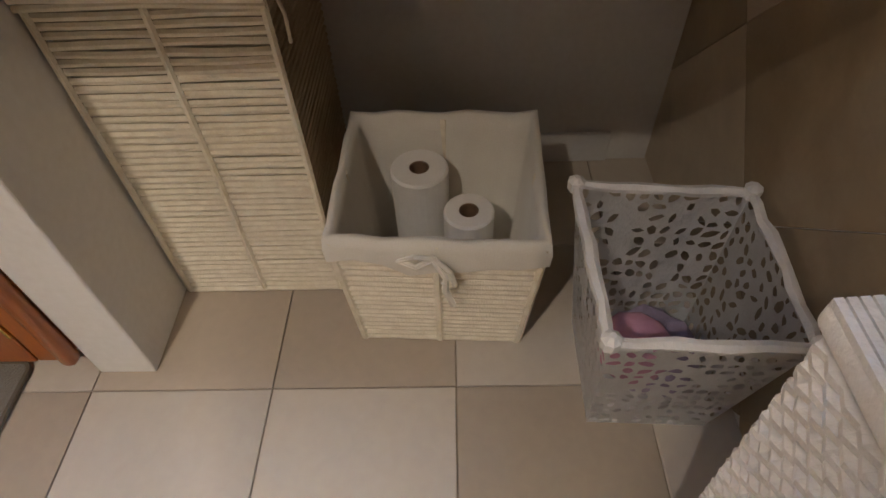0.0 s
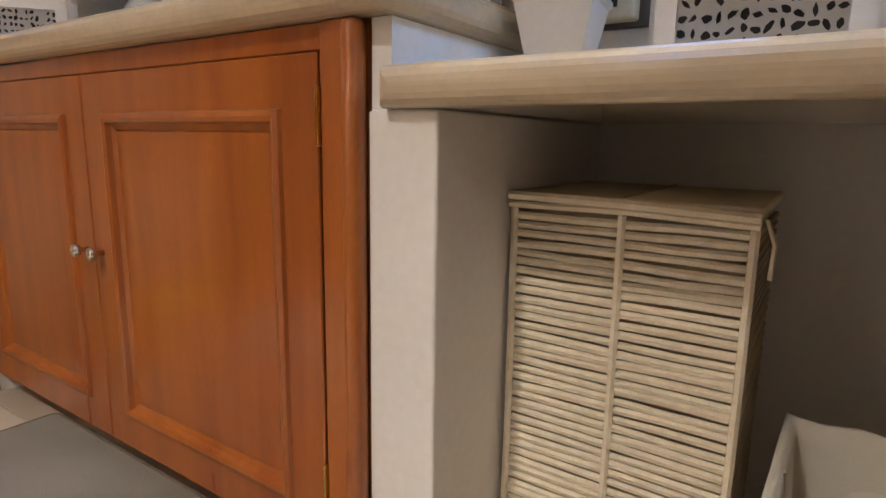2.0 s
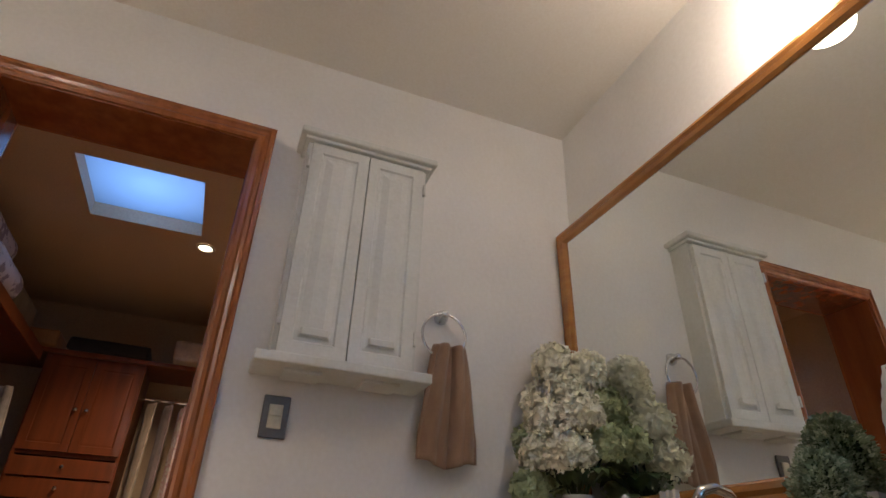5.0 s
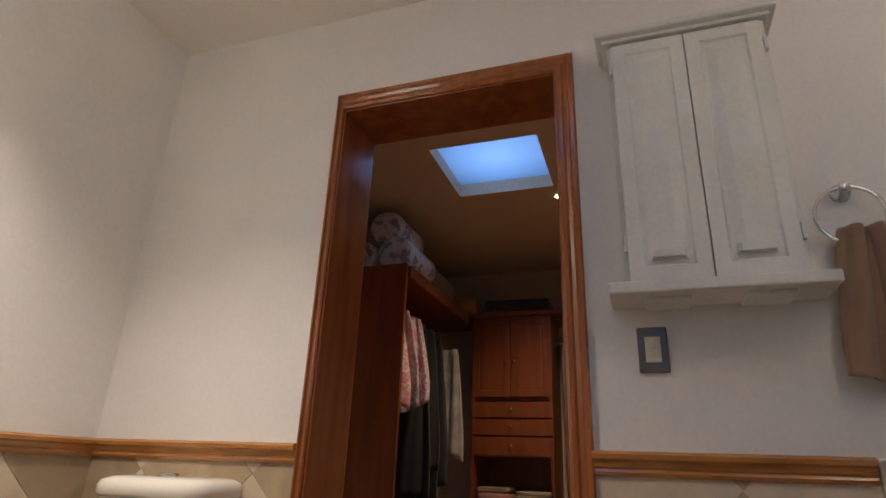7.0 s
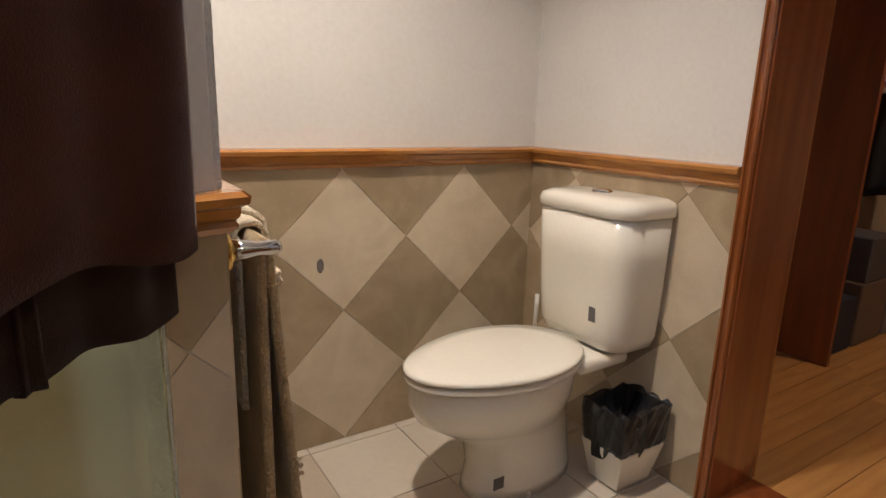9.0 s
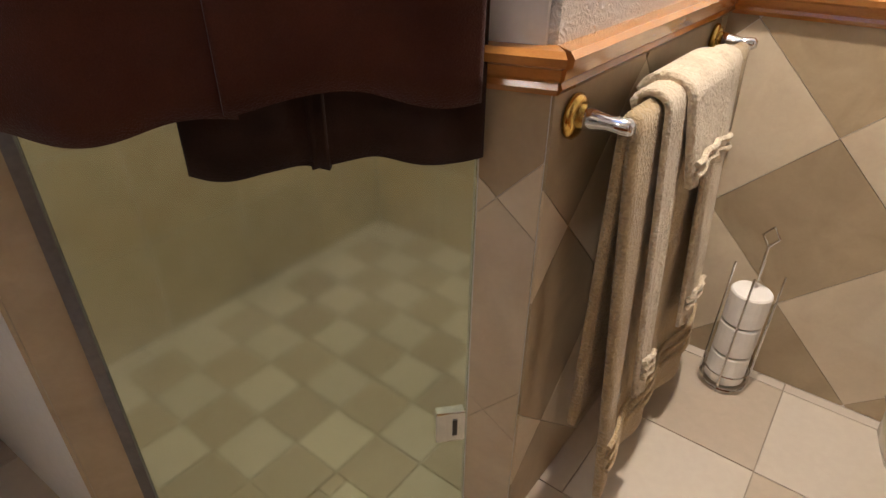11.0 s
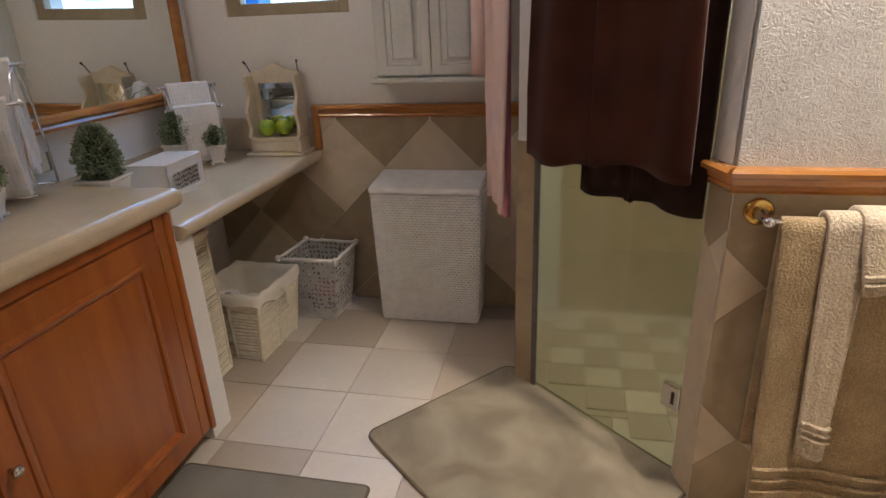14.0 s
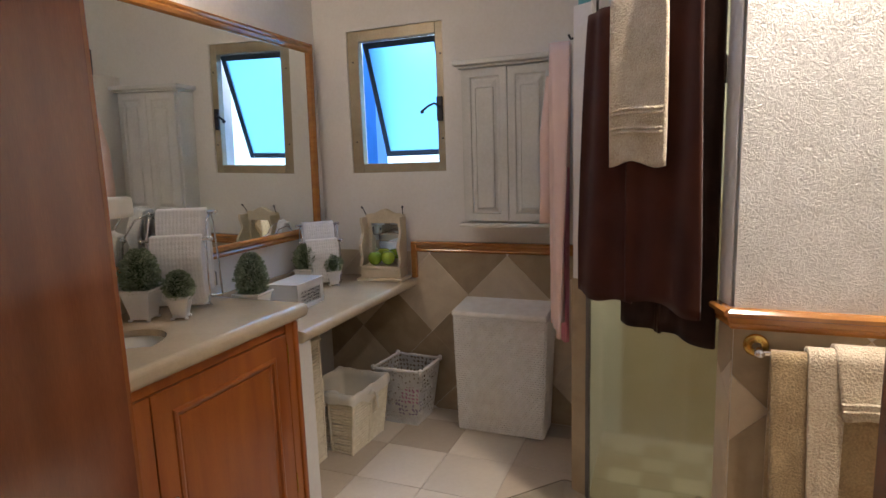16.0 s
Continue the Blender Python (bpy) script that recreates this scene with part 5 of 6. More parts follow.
# towel stands with white waffle towels
def towel_stand(x, y, z, rz, s, label):
    th = thing("towel_stand", label, "towel stand")
    m = pose(x, y, z, 0, 0, rz) @ Matrix.Scale(s, 4)
    bm = bmesh.new()
    for sx in (-0.11, 0.11):
        tube([m @ Vector(p) for p in ((sx, -0.105, 0.008), (sx, -0.12, 0.10), (sx, -0.105, 0.275), (sx, -0.055, 0.352), (sx, 0.0, 0.372), (sx, 0.035, 0.33), (sx, 0.07, 0.15), (sx, 0.085, 0.008))], 0.004 * s, 8, bm)
    tube([m @ Vector(p) for p in ((-0.11, 0.085, 0.01), (0.11, 0.085, 0.01))], 0.006 * s, 8, bm)
    tube([m @ Vector(p) for p in ((-0.11, -0.09, 0.01), (0.11, -0.09, 0.01))], 0.006 * s, 8, bm)
    part("wire_frame", bm, CHROME, th, smooth=True)
    rods = bmesh.new()
    for yy, zz in ((0.0, 0.372), (-0.105, 0.275)):
        tube([m @ Vector((-0.13, yy, zz)), m @ Vector((0.13, yy, zz))], 0.006 * s, 8, rods)
        for e in (-0.13, 0.13):
            lathe([(0.003, -0.011), (0.011, 0), (0.003, 0.011)], 10, rods, m @ Matrix.Translation((e, yy, zz)))
    part("rods", rods, CHROME, th, smooth=True)
    settle(th, x, y, z)
    for k, (yy, zz, low) in enumerate(((0.0, 0.372, 0.05), (-0.105, 0.275, 0.012))):
        bm = None
        for layer in range(2):
            def f(u, v, yy=yy, zz=zz, low=low, layer=layer):
                L = zz - low - 0.012 * layer
                sgn = -1 if v < 0.5 else 1
                d = abs(v - 0.5) * 2
                bx = -0.095 + 0.19 * u
                rib = 0.0007 * math.sin(u * 56 * math.pi / 2) + 0.0009 * math.sin(d * L * 300)
                spread = 0.010 + 0.020 * layer * min(1, d * 3) + 0.016 * math.sin(math.pi * min(1, d * 0.8 + 0.05)) + 0.004 * math.sin(u * 7 + layer)
                return m @ Vector((bx, yy + sgn * (spread * (0.75 if k else 1.0) + rib), zz + 0.008 + 0.012 * layer - d * L))
            bm = merge(bm, cloth(f, 60, 90, 0.017)) if bm else cloth(f, 60, 90, 0.017)
        tagged(part("face_towel", bm, WAFFLE, smooth=True), "folded white waffle cotton face towel on a chrome stand", "towel", "waffle towels")


towel_stand(-0.20, 0.475, 0.969, -60, 1.06, "chrome two-rod countertop towel stand")
towel_stand(0.83, 0.49, 0.842, -46, 0.95, "smaller chrome two-rod countertop towel stand")


# white lace boxes
def lace_box(m, a, b, h, label, seed):
    th = thing("lace_box", label, "box")
    rs = random.Random(seed)
    t = 0.006
    part("back", box(0, a, b - t, b, 0, h), WHITE, th)
    part("side", box(0, t, 0, b - t, 0, h), WHITE, th)
    part("side", box(a - t, a, 0, b - t, 0, h), WHITE, th)
    part("lid", box(-0.002, a + 0.002, -0.002, b + 0.002, h, h + 0.008, 0.002), WHITE, th)
    # shade inside the box is put in as a dark sheet behind the holes
    part("inside", box(t, a - t, 0.012, 0.016, 0, h), DARK, th, "dark sheet standing in for shade behind the lace")
    part("front_border", box(0, a, 0, t, 0, h * 0.16), WHITE, th)
    part("front_border", box(0, a, 0, t, h * 0.72, h), WHITE, th)
    part("front_border", box(0, a * 0.13, 0, t, h * 0.16, h * 0.72), WHITE, th)
    part("front_border", box(a * 0.87, a, 0, t, h * 0.16, h * 0.72), WHITE, th)
    lace_panel([(a * 0.13, t, h * 0.16), (a * 0.87, t, h * 0.16), (a * 0.87, t, h * 0.72), (a * 0.13, t, h * 0.72)], (13, 4), WHITE, "lace_front", th, rs, 0.22, 0.004, "pierced scroll pattern")
    th.matrix_basis = m


lace_box(pose(-1.36, -0.02, 0.969, 0, 0, 51), 0.205, 0.10, 0.115, "white lace-fronted tissue box", 31)
lace_box(pose(0.195, 0.20, 0.842, 0, 0, 4), 0.25, 0.16, 0.125, "white lace-fronted box on the dressing counter", 32)


# vase of hydrangeas
vs = thing("flower_vase", "white vase of cream and pale green hydrangeas", "vase of flowers")
VX, VY = -1.36, 0.43
part("vase", lathe([(0.05, 0.0), (0.072, 0.02), (0.084, 0.08), (0.068, 0.15), (0.044, 0.185), (0.05, 0.205), (0.042, 0.20), (0.035, 0.17)], 24, m=pose(VX, VY, 0.969)), WHITE, vs, "white ceramic vase", True)
rs = random.Random(8)


def blossom(cx, cy, cz, r, mat, label):
    bm = bmesh.new()
    for _ in range(230):
        z = rs.uniform(-0.75, 1)
        a = rs.uniform(0, 2 * math.pi)
        s = math.sqrt(1 - z * z)
        nrm = Vector((s * math.cos(a), s * math.sin(a), z))
        c = Vector((cx, cy, cz)) + nrm * r * rs.uniform(0.82, 1.05)
        u = nrm.orthogonal().normalized()
        u = (u * math.cos(a * 3) + nrm.cross(u) * math.sin(a * 3)).normalized()
        v = nrm.cross(u)
        L = 0.0165 * rs.uniform(0.8, 1.25)
        o = bm.verts.new(c - nrm * 0.004)
        for k in range(4):
            w = (u * math.cos(k * math.pi / 2) + v * math.sin(k * math.pi / 2))
            x = nrm.cross(w)
            lift = nrm * rs.uniform(-0.002, 0.008)
            p = [bm.verts.new(c + w * L * 0.55 + x * L * 0.42 + lift), bm.verts.new(c + w * L + lift * 1.6), bm.verts.new(c + w * L * 0.55 - x * L * 0.42 + lift)]
            bm.faces.new((o, p[0], p[1]))
            bm.faces.new((o, p[1], p[2]))
    b = part("blossom", bm, mat, vs, label)
    part("blossom_core", lathe([(r * 0.3, -r * 0.7), (r * 0.75, -r * 0.3), (r * 0.8, r * 0.2), (r * 0.5, r * 0.65), (r * 0.1, r * 0.8)], 12, m=pose(cx, cy, cz)), mat, b)


for dx, dy, z, r, g in ((0.0, -0.06, 1.44, 0.085, 0), (0.05, 0.0, 1.54, 0.08, 0), (0.0, -0.03, 1.64, 0.078, 0), (0.10, -0.06, 1.32, 0.085, 0), (0.01, -0.10, 1.32, 0.075, 0), (-0.07, -0.05, 1.52, 0.072, 0), (0.12, -0.01, 1.44, 0.075, 0), (0.10, 0.04, 1.60, 0.07, 0),
                        (-0.11, -0.07, 1.38, 0.07, 1), (-0.10, -0.02, 1.27, 0.075, 1), (-0.03, -0.13, 1.22, 0.06, 1), (0.10, 0.08, 1.36, 0.07, 1), (0.04, 0.09, 1.50, 0.07, 1)):
    blossom(VX + dx - 0.05, VY + dy, z - 0.02, r, PETALG if g else PETAL, "pale green hydrangea head" if g else "cream hydrangea head")
    part("stem", tube([(VX, VY, 1.10), (VX + dx * 0.3, VY + dy * 0.3, 1.20), (VX + dx - 0.05, VY + dy, z - 0.05)], 0.004, 5), HYLEAF, vs)
for k in range(12):
    a = k * 2.4
    L = rs.uniform(0.06, 0.12)
    c, s = math.cos(a), math.sin(a)
    def lf(u, v, c=c, s=s, L=L):
        w = math.sin(math.pi * min(1, v * 0.92 + 0.05)) * 0.042
        return (VX + c * (0.05 + L * v) - s * w * (2 * u - 1), VY + s * (0.05 + L * v) + c * w * (2 * u - 1), 1.20 + 0.05 * math.sin(2.6 * v) + 0.006 * abs(2 * u - 1))
    part("leaf", cloth(lf, 4, 8, 0.0015), HYLEAF, vs, "broad dark green leaf")
settle(vs, VX, VY, 0.969)


def jar(name, x, y, rings, label, cat, knobz=None):
    th = thing(name, label, cat, "white ceramic counter set")
    part("body", lathe(rings, 24), WHITE, th, smooth=True)
    th.location = (x, y, 0.969)
    return th


j = jar("ceramic_jar", -1.09, 0.27, [(0.035, 0), (0.04, 0.012), (0.04, 0.062), (0.036, 0.068)], "small white lidded ceramic jar", "jar")
part("lid", lathe([(0.041, 0.068), (0.038, 0.078), (0.012, 0.086), (0.006, 0.092), (0.011, 0.10), (0.004, 0.108)], 20), WHITE, j, "lid with a knob", True)
j = jar("soap_dispenser", -1.148, 0.45, [(0.042, 0), (0.058, 0.023), (0.061, 0.082), (0.047, 0.123), (0.030, 0.135)], "white ceramic soap jar with a knob lid", "jar")
part("lid", lathe([(0.035, 0.131), (0.033, 0.146), (0.012, 0.158), (0.008, 0.17), (0.014, 0.182), (0.005, 0.191)], 20), WHITE, j, "lid with a knob", True)
j = jar("toothbrush_cup", -0.967, 0.45, [(0.028, 0), (0.033, 0.012), (0.042, 0.059), (0.042, 0.111), (0.037, 0.111), (0.035, 0.045)], "white ceramic cup holding toothbrushes", "cup")
for k, (col, dx) in enumerate((((0.05, 0.2, 0.6), -0.012), ((0.05, 0.45, 0.5), 0.012), ((0.7, 0.7, 0.72), 0.0))):
    th = thing("toothbrush", ("blue", "teal", "white")[k] + " toothbrush standing in the cup", "toothbrush")
    mt = material("brush_plastic", col, 0.3)
    part("handle", tube([(0, 0, 0), (dx, 0.004, 0.09), (dx * 1.8, 0.006, 0.13)], 0.004, 6), mt, th)
    part("bristles", box(dx * 1.8 - 0.005, dx * 1.8 + 0.005, -0.004, 0.012, 0.125, 0.15, 0.002), WHITE, th)
    th.location = (-0.967 + dx * 0.3, 0.45, 1.005)

# small dressing mirror with drawers and two glass balls
ds = thing("dressing_mirror", "cream wooden tabletop mirror with a small drawer", "mirror")
CREAM = material("cream_painted_wood", (0.72, 0.63, 0.48), 0.5, second=(0.62, 0.53, 0.38), scale=8, fine=90)
dm = pose(1.035, 0.155, 0.842, 0, 0, -86)


def local(bm):
    bmesh.ops.transform(bm, matrix=dm, verts=bm.verts)
    return bm


part("base", local(box(-0.15, 0.15, -0.10, 0.06, 0.0, 0.016, 0.005, 3)), CREAM, ds)
part("drawer_case", local(box(-0.13, 0.13, -0.075, 0.05, 0.016, 0.075, 0.003)), CREAM, ds)
part("drawer", local(box(-0.112, 0.112, -0.08, -0.07, 0.022, 0.068, 0.003)), CREAM, ds)
part("shelf", local(box(-0.125, 0.125, -0.08, 0.05, 0.075, 0.09, 0.003)), CREAM, ds)
part("backboard", local(box(-0.115, 0.115, 0.03, 0.045, 0.09, 0.39)), CREAM, ds)
part("glass", local(box(-0.092, 0.092, 0.024, 0.028, 0.12, 0.34)), MIRROR, ds, "small mirror glass")
crest = bmesh.new()
pts = [(-0.125, 0.34), (0.125, 0.34)] + [(0.125 - 0.25 * k / 14, 0.385 + 0.035 * math.sin(math.pi * k / 14) + 0.008 * math.cos(4 * math.pi * k / 14)) for k in range(15)]
f0 = [crest.verts.new((x, 0.02, z)) for x, z in pts]
f1 = [crest.verts.new((x, 0.045, z)) for x, z in pts]
crest.faces.new(f0)
crest.faces.new(f1[::-1])
for i in range(len(pts)):
    q = (i + 1) % len(pts)
    crest.faces.new((f0[i], f0[q], f1[q], f1[i]))
part("crest", local(crest), CREAM, ds)
for sx in (-1, 1):
    prof = [(-0.085 + 0.05 * (k / 12) ** 1.2 + 0.018 * math.sin(k * 0.95), 0.09 + 0.29 * k / 12) for k in range(13)]
    own = bmesh.new()
    x0, x1 = sx * 0.115, sx * 0.131
    rings = []
    for x in (x0, x1):
        rings.append([own.verts.new((x, y, z)) for y, z in prof] + [own.verts.new((x, 0.045, z)) for y, z in prof[::-1]])
    own.faces.new(rings[0])
    own.faces.new(rings[1][::-1])
    n = len(rings[0])
    for i in range(n):
        own.faces.new((rings[0][i], rings[0][(i + 1) % n], rings[1][(i + 1) % n], rings[1][i]))
    part("side", local(own), CREAM, ds)
    part("finial", local(tube([(sx * 0.12, 0.03, 0.38), (sx * 0.128, 0.0, 0.43), (sx * 0.135, -0.012, 0.445)], [0.003, 0.003, 0.007], 6)), DARK, ds, "dark metal finial")
settle(ds, 1.035, 0.155, 0.842)
LIME = material("lime_glass", (0.36, 0.50, 0.03), 0.12, 0.35, second=(0.25, 0.40, 0.02), scale=20, coat=0.6)
for dx, dy in ((-0.045, -0.045), (0.035, -0.03)):
    c = dm @ Vector((dx, dy, 0.09))
    bm = bmesh.new()
    bmesh.ops.create_uvsphere(bm, u_segments=24, v_segments=16, radius=0.044, matrix=Matrix.Translation((c.x, c.y, c.z + 0.044)))
    for v in bm.verts:
        if v.co.z > c.z + 0.084:
            v.co.z -= 0.004
    tagged(part("glass_ball", bm, LIME, smooth=True), "shiny lime green ornamental ball", "ornament", "lime balls")

# socket with a night light
nl = thing("night_light", "ivory socket with a translucent plug-in night light", "night light")
part("plate", box(-0.045, 0.11, N - 0.012, N, 0.975, 1.045, 0.004, 2), GREYMETAL, nl)
part("plug", box(-0.03, 0.065, N - 0.05, N - 0.012, 0.985, 1.06, 0.008, 3), IVORY, nl)
part("shade", lathe([(0.042, 0.0), (0.036, 0.03), (0.03, 0.06), (0.032, 0.075)], 18, m=pose(0.005, N - 0.045, 1.055)), WHITE, nl, "white translucent shade", True)
part("slots", box(-0.005, 0.03, N - 0.052, N - 0.049, 1.01, 1.03), DARK, nl)
settle(nl, 0.02, N, 0.975)

# ---- closet ----
cu = thing("closet_cabinet", "dark cherry closet cabinet with doors, drawers and shelves", "cabinet")
FXC, CY0, CY1 = -4.45, -1.93, -1.27
part("side", box(CX + 0.02, FXC, CY0, CY0 + 0.025, 0, 2.24), CLOSET, cu)
part("side", box(CX + 0.02, FXC, CY1 - 0.025, CY1, 0, 2.24), CLOSET, cu)
part("back", box(CX + 0.02, CX + 0.04, CY0 + 0.025, CY1 - 0.025, 0, 2.24), CLOSET, cu)
for z in (0.18, 0.48, 0.78, 1.12, 1.55, 2.22):
    part("shelf", box(CX + 0.04, FXC - 0.01, CY0 + 0.025, CY1 - 0.025, z, z + 0.022), CLOSET, cu)
DR = [(0, 0.02), (0, 0.001), (0.001, 0), (0.05, 0), (0.056, 0.006), (0.07, 0.004)]
for i in (0, 1):
    leaf = part("door", rect_loft(0.315, 0.64, DR, pose(FXC + 0.012, CY0 + 0.012 + 0.32 * i, 1.575, 0, 0, 90)), CLOSET, cu)
    knob(leaf, pose(FXC + 0.012, CY0 + 0.33 + (-0.035 if i == 0 else 0.035), 1.86, 0, 90, 0))
for z, h in ((1.415, 0.13), (1.28, 0.13), (1.13, 0.145)):
    dr = part("drawer", rect_loft(0.635, h - 0.008, [(0, 0.02), (0, 0.001), (0.001, 0), (0.02, 0)], pose(FXC + 0.012, CY0 + 0.012, z, 0, 0, 90)), CLOSET, cu)
    knob(dr, pose(FXC + 0.012, (CY0 + CY1) / 2, z + h / 2, 0, 90, 0))
settle(cu, -4.7, -1.6)
tagged(part("closet_top_shelf", box(CX + 0.02, FXC + 0.03, CS, CN, 2.242, 2.275, 0.004), CLOSET), "long dark cherry shelf over the closet cabinet", "shelf")
lu = thing("hanging_unit", "open dark cherry hanging unit along the closet side", "wardrobe")
part("end_panel", box(-3.08, -3.05, CS, -1.98, 0, 2.26), CLOSET, lu)
part("top", box(FXC + 0.035, -3.08, CS, -1.98, 2.20, 2.24), CLOSET, lu)
part("face_board", box(FXC + 0.035, -3.08, -1.98, -1.955, 2.17, 2.25, 0.004), CLOSET, lu)
part("hanging_rod", tube([(FXC + 0.035, -2.25, 2.06), (-3.08, -2.25, 2.06)], 0.013, 8), CHROME, lu)
settle(lu, -3.7, -2.2)
ru = thing("hanging_rail", "chrome clothes rail beside the closet cabinet", "clothes rail")
part("rod", tube([(-4.7, CY1, 2.05), (-4.7, CN, 2.05)], 0.013, 8), CHROME, ru)
part("bracket", box(-4.73, -4.67, CN - 0.015, CN, 2.0, 2.08, 0.004), CHROME, ru)
settle(ru, -4.7, -0.6, 2.0)


def garment(label, col, p, q, z0, z1, folds=4, amp=0.02, gather=0.8):
    return hang("garment", label, material("garment_cloth", col, 0.9, second=tuple(c * 0.6 for c in col), scale=9, fine=250, bump=0.002, sheen=0.2), p, q, z0, z1, folds, amp, gather, cat="clothes", wave=0.02, nu=24, nv=18)


def floral(label, col, p, q, z0, z1, folds=4, amp=0.02, gather=0.8):
    mt = material("floral_cloth", col, 0.9, second=(0.72, 0.64, 0.62), scale=26, fine=60, bump=0.002, sheen=0.2, mix=(0.44, 0.54), distort=1.2)
    return hang("garment", label, mt, p, q, z0, z1, folds, amp, gather, cat="clothes", wave=0.03, nu=24, nv=18)


PINKS = ((0.62, 0.26, 0.28), (0.55, 0.32, 0.34), (0.66, 0.36, 0.34), (0.30, 0.30, 0.38), (0.62, 0.24, 0.26), (0.50, 0.40, 0.42))
for k, c in enumerate(PINKS):
    x = -3.17 - 0.085 * k
    floral(("pink", "dusty pink", "rose", "slate", "pink", "mauve")[k] + " floral blouse hanging in the closet", c, (x, -2.46 + 0.03 * (k % 3)), (x - 0.06, -1.99 - 0.03 * (k % 2)), 1.38 + 0.05 * (k % 3), 2.03, 5, 0.03, 0.55)
for k in range(6):
    x = -3.72 - 0.085 * k
    garment("black long garment hanging in the closet", (0.018, 0.017, 0.02 + 0.004 * (k % 2)), (x, -2.46), (x - 0.05, -2.02 - 0.03 * (k % 2)), 0.80 + 0.09 * (k % 3), 2.03, 4, 0.025, 0.6)
garment("white long garment hanging in the closet", (0.66, 0.60, 0.52), (-4.30, -2.22), (-4.25, -1.93), 1.08, 1.93, 3, 0.015, 0.5)
for k, (c, z) in enumerate((((0.62, 0.55, 0.45), 0.85), ((0.35, 0.28, 0.30), 1.2), ((0.60, 0.36, 0.38), 0.75), ((0.30, 0.30, 0.30), 1.0), ((0.06, 0.06, 0.07), 0.9))):
    (floral if k == 2 else garment)(("cream", "mauve", "pink patterned", "grey", "black")[k] + " garment hanging on the rail", c, (-4.85, CY1 + 0.06 + 0.12 * k), (-4.52, CY1 + 0.10 + 0.12 * k), z, 2.0)


def folded(x, y, z, w, d, h, col, label, seed):
    rs = random.Random(seed)
    bm = box(x - d / 2, x + d / 2, y - w / 2, y + w / 2, z, z + h, min(h, 0.06) * 0.42, 3)
    bmesh.ops.subdivide_edges(bm, edges=bm.edges[:], cuts=1)
    for v in bm.verts:
        v.co += Vector((rs.uniform(-1, 1), rs.uniform(-1, 1), rs.uniform(-0.4, 0.4) if v.co.z > z + 0.01 else 0)) * 0.007
    return tagged(part("folded_garment", bm, material("folded_cloth", col, 0.9, second=tuple(c * 0.7 for c in col), scale=10, sheen=0.2), smooth=True), label, "folded clothes")


folded(-4.6, -1.75, 0.803, 0.26, 0.26, 0.05, (0.58, 0.30, 0.30), "folded pink sweater on the closet shelf", 1)
folded(-4.6, -1.76, 0.853, 0.25, 0.25, 0.045, (0.48, 0.36, 0.24), "folded tan sweater on the closet shelf", 2)
folded(-4.6, -1.44, 0.803, 0.28, 0.26, 0.045, (0.45, 0.38, 0.26), "folded khaki sweater on the closet shelf", 3)
folded(-4.6, -1.44, 0.848, 0.27, 0.25, 0.03, (0.62, 0.52, 0.42), "folded cream sweater on the closet shelf", 4)
folded(-4.58, -1.46, 0.503, 0.28, 0.22, 0.07, (0.75, 0.14, 0.04), "folded bright orange garment on the closet shelf", 6)
folded(-4.55, -0.55, 2.276, 1.1, 0.5, 0.16, (0.62, 0.50, 0.40), "folded cream bedding on the top shelf", 7)
folded(-4.6, -1.55, 2.276, 0.55, 0.4, 0.10, (0.03, 0.03, 0.04), "dark folded garment on the top shelf", 8)
folded(-4.55, -2.0, 2.276, 0.22, 0.3, 0.13, (0.42, 0.22, 0.08), "tan folded bag on the top shelf", 9)
folded(-3.95, -2.25, 2.242, 0.45, 0.5, 0.22, (0.20, 0.19, 0.13), "olive folded blanket on the closet unit", 10)
QUILT = material("white_quilt", (0.72, 0.68, 0.68), 0.9, second=(0.34, 0.30, 0.32), scale=16, fine=120, bump=0.003, bump_scale=12, mix=(0.42, 0.5))
for y, z, r, L in ((-2.10, 2.24 + 0.125, 0.125, 0.5), (-2.37, 2.24 + 0.12, 0.12, 0.5), (-2.20, 2.24 + 0.345, 0.12, 0.46)):
    rl = lathe([(0.012, L - 0.03), (0.05, L), (r * 0.6, L - 0.02), (r * 0.85, L), (r, L - 0.04), (r * 0.97, L * 0.5), (r, 0.03), (r * 0.8, 0), (0.02, 0.02)], 26, m=pose(-3.60, y, z, 0, 90, 0), sy=1.06)
    tagged(part("rolled_comforter", rl, QUILT, smooth=True), "rolled white and grey patterned comforter on the closet unit", "bedding", "rolled comforters")


def shoe(x, y, z, rz, col, label):
    th = thing("shoe", label, "shoe")
    m = material("shoe_leather", col, 0.5)
    own = bmesh.new()
    loops = []
    for t, w, h in ((0.0, 0.03, 0.07), (0.05, 0.036, 0.085), (0.11, 0.036, 0.07), (0.18, 0.042, 0.045), (0.24, 0.038, 0.035), (0.265, 0.02, 0.025)):
        loops.append([own.verts.new((t, sy * w, sz)) for sy, sz in ((-1, 0.018), (-0.9, h * 0.7), (-0.4, h), (0.4, h), (0.9, h * 0.7), (1, 0.018))])
    for a, b in zip(loops, loops[1:]):
        for i in range(6):
            own.faces.new((a[i], a[(i + 1) % 6], b[(i + 1) % 6], b[i]))
    own.faces.new(loops[0])
    own.faces.new(loops[-1][::-1])
    part("upper", own, m, th, smooth=True)
    part("sole", prism([(-0.005, -0.034), (0.10, -0.036), (0.20, -0.045), (0.27, -0.02), (0.27, 0.02), (0.20, 0.045), (0.10, 0.036), (-0.005, 0.034)], 0.0, 0.02, bevel=0.003), BLACK, th)
    th.matrix_basis = pose(x, y, z, 0, 0, rz)


